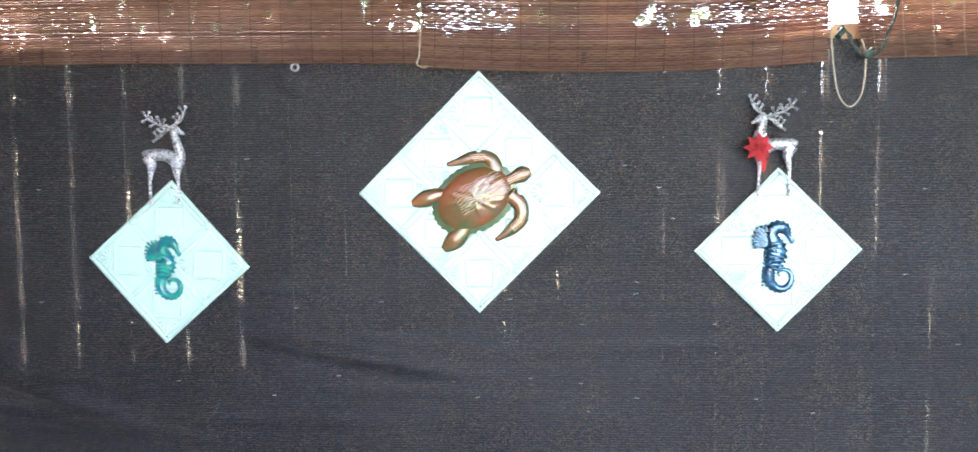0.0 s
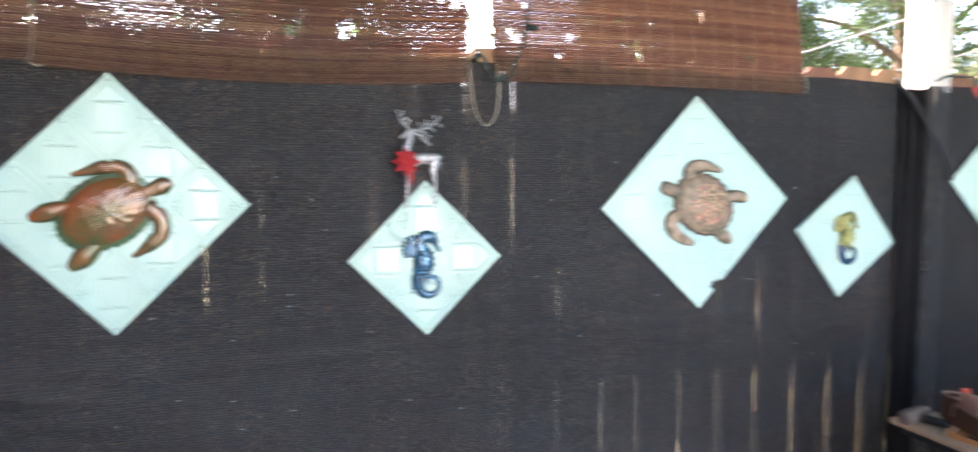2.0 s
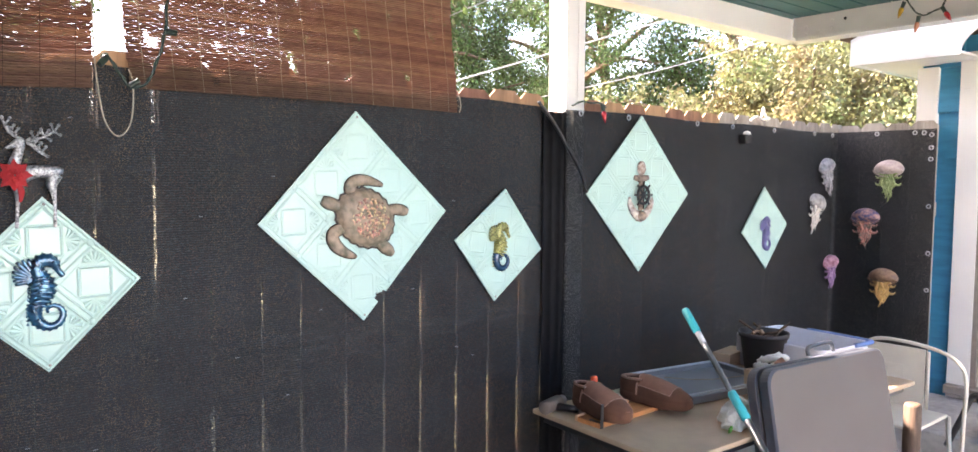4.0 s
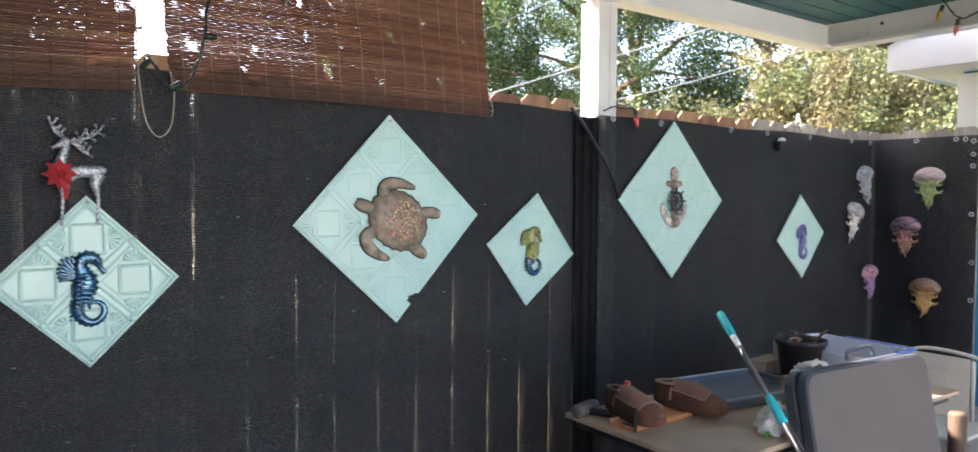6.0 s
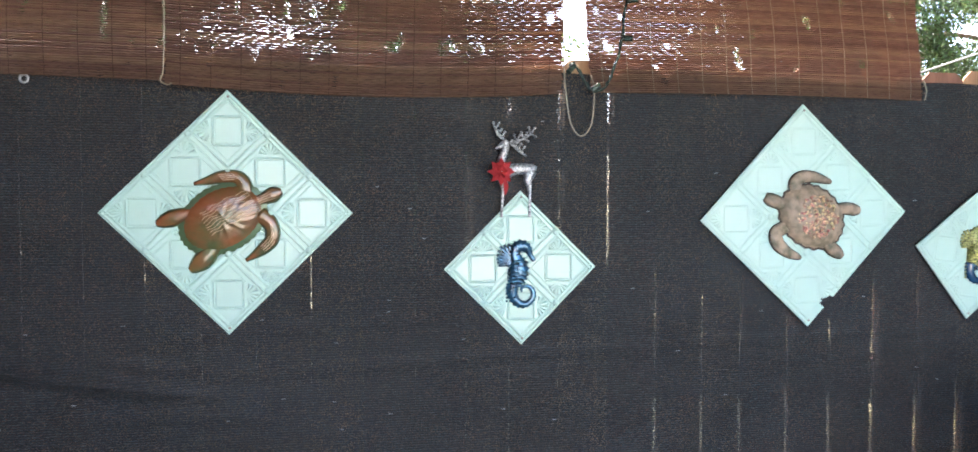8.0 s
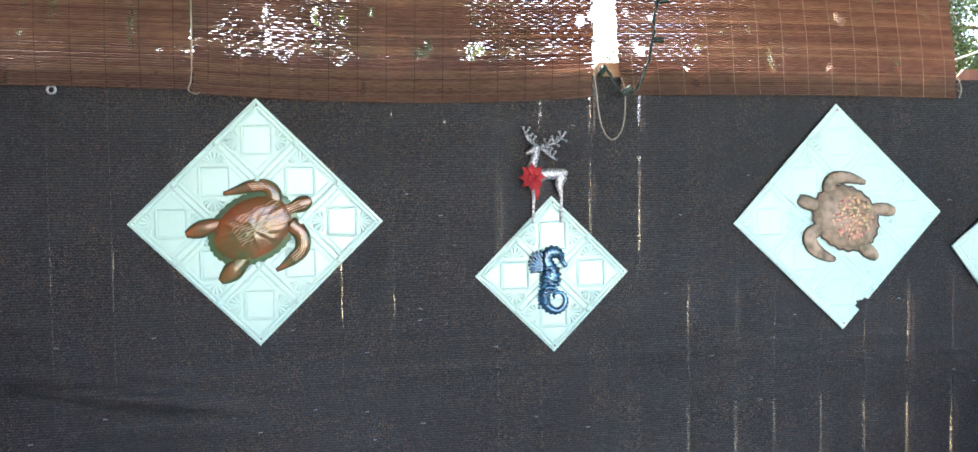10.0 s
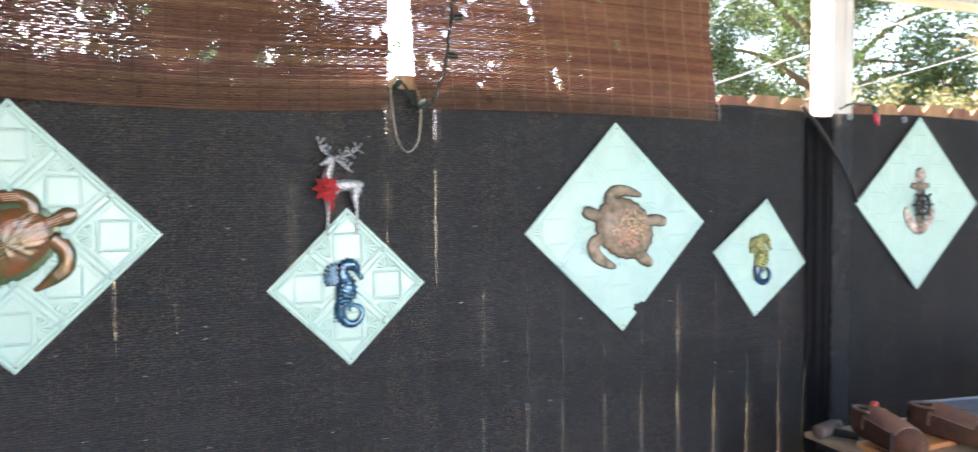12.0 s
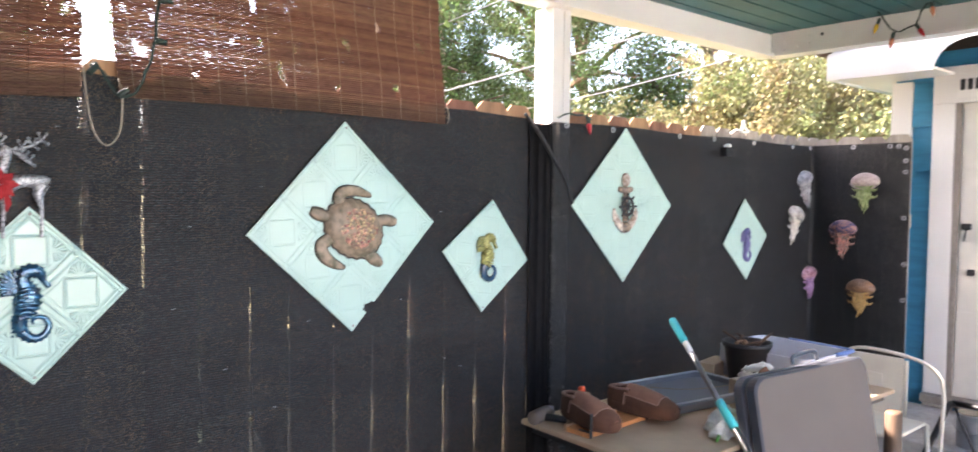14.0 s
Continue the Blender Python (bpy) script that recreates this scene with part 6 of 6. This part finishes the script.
T1 = tree_meshes(11, 7.0, 2.6, 0.17, 48000, 0.066)
T2 = tree_meshes(12, 8.5, 3.0, 0.20, 50000, 0.07, lean=0.12)
T3 = tree_meshes(13, 6.0, 2.3, 0.10, 30000, 0.08, base=0.2, lean=-0.05)
T4 = tree_meshes(21, 12.5, 3.6, 0.24, 24000, 0.14, base=0.15)
# added tree: its crown, above the view, keeps sun off the fence return
T6_SHADE = tree_meshes(31, 7.6, 2.5, 0.06, 42000, 0.10, base=0.62)
S1 = tree_meshes(14, 3.6, 1.9, 0.05, 30000, 0.068, base=0.05)
S2 = tree_meshes(15, 3.0, 1.6, 0.04, 24000, 0.064, base=0.05)
for (x, y, rz, s, k) in ((8.6, 11.5, 20, 1.0, T1), (12.0, 10.5, 80, 1.0, T2), (15.0, 8.8, 200, 1.0, T2), (7.0, 10.6, 130, 0.95, T3), (-4.8, 10.2, 320, 1.0, T4), (4.55, 6.0, 250, 1.0, T6_SHADE), (0.4, 8.6, 250, 0.85, T3), (1.7, 9.6, 20, 0.85, T3), (-9.5, 9.8, 100, 1.0, T4), (18.5, 7.6, 300, 1.05, T1), (-7.0, 8.6, 10, 0.9, T3), (-4.2, 8.9, 75, 0.9, T3), (-1.4, 8.4, 140, 0.9, T3), (-2.7, 9.0, 30, 0.95, T3), (11.0, 14.5, 10, 1.1, T1), (15.5, 12.5, 140, 1.1, T2)):
    plant("tree", k, M_LEAF, pose(x, y, G - 0.05, 0, 0, rz) @ Matrix.Scale(s, 4), "tall leafy green tree beyond the fence, sunlit", "tree", "trees beyond the fence")
for (x, y, rz, s, k) in ((10.3, 5.0, 0, 1.0, S1), (11.6, 4.3, 70, 1.05, S1), (9.2, 6.4, 150, 0.95, S2), (12.8, 5.6, 220, 1.2, S1), (13.5, 4.0, 20, 1.2, S1)):
    plant("shrub", k, M_LEAF_GOLD, pose(x, y, G - 0.05, 0, 0, rz) @ Matrix.Scale(s, 4), "tall golden-green shrub in bright sun", "shrub", "shrubs beyond the fence")
for (x, y, rz, s) in ((-4.5, 7.5, 10, 0.8), (-1.2, 7.0, 95, 0.75), (1.4, 6.6, 200, 0.7), (4.0, 7.6, 250, 0.8), (6.6, 7.2, 310, 0.8)):
    plant("hedge_bush", S2, M_LEAF_GOLD, pose(x, y, G - 0.05, 0, 0, rz) @ Matrix.Scale(s, 4), "green bush growing behind the fence", "bush", "bushes beyond the fence")

# overhead wires
for pts, rr in (([(4.0, 9.6, 1.85), (5.91, 8.18, 2.53), (8.44, 5.7, 3.52), (10.0, 3.8, 4.1)], 0.011), ([(6.0, 7.9, 2.2), (7.7, 6.02, 2.7), (8.65, 4.65, 3.09), (9.6, 2.9, 3.55)], 0.006), ([(5.5, 10.8, 3.05), (7.64, 9.16, 4.05), (9.3, 7.6, 5.0)], 0.009)):
    bm = bmesh.new()
    tube(bm, curve(pts, 10), rr, segs=6)
    tagged(part("overhead_wire", bm, M_WIRE, smooth=True), "pale overhead wire slanting across the trees", "wire", "overhead wires", "structure")
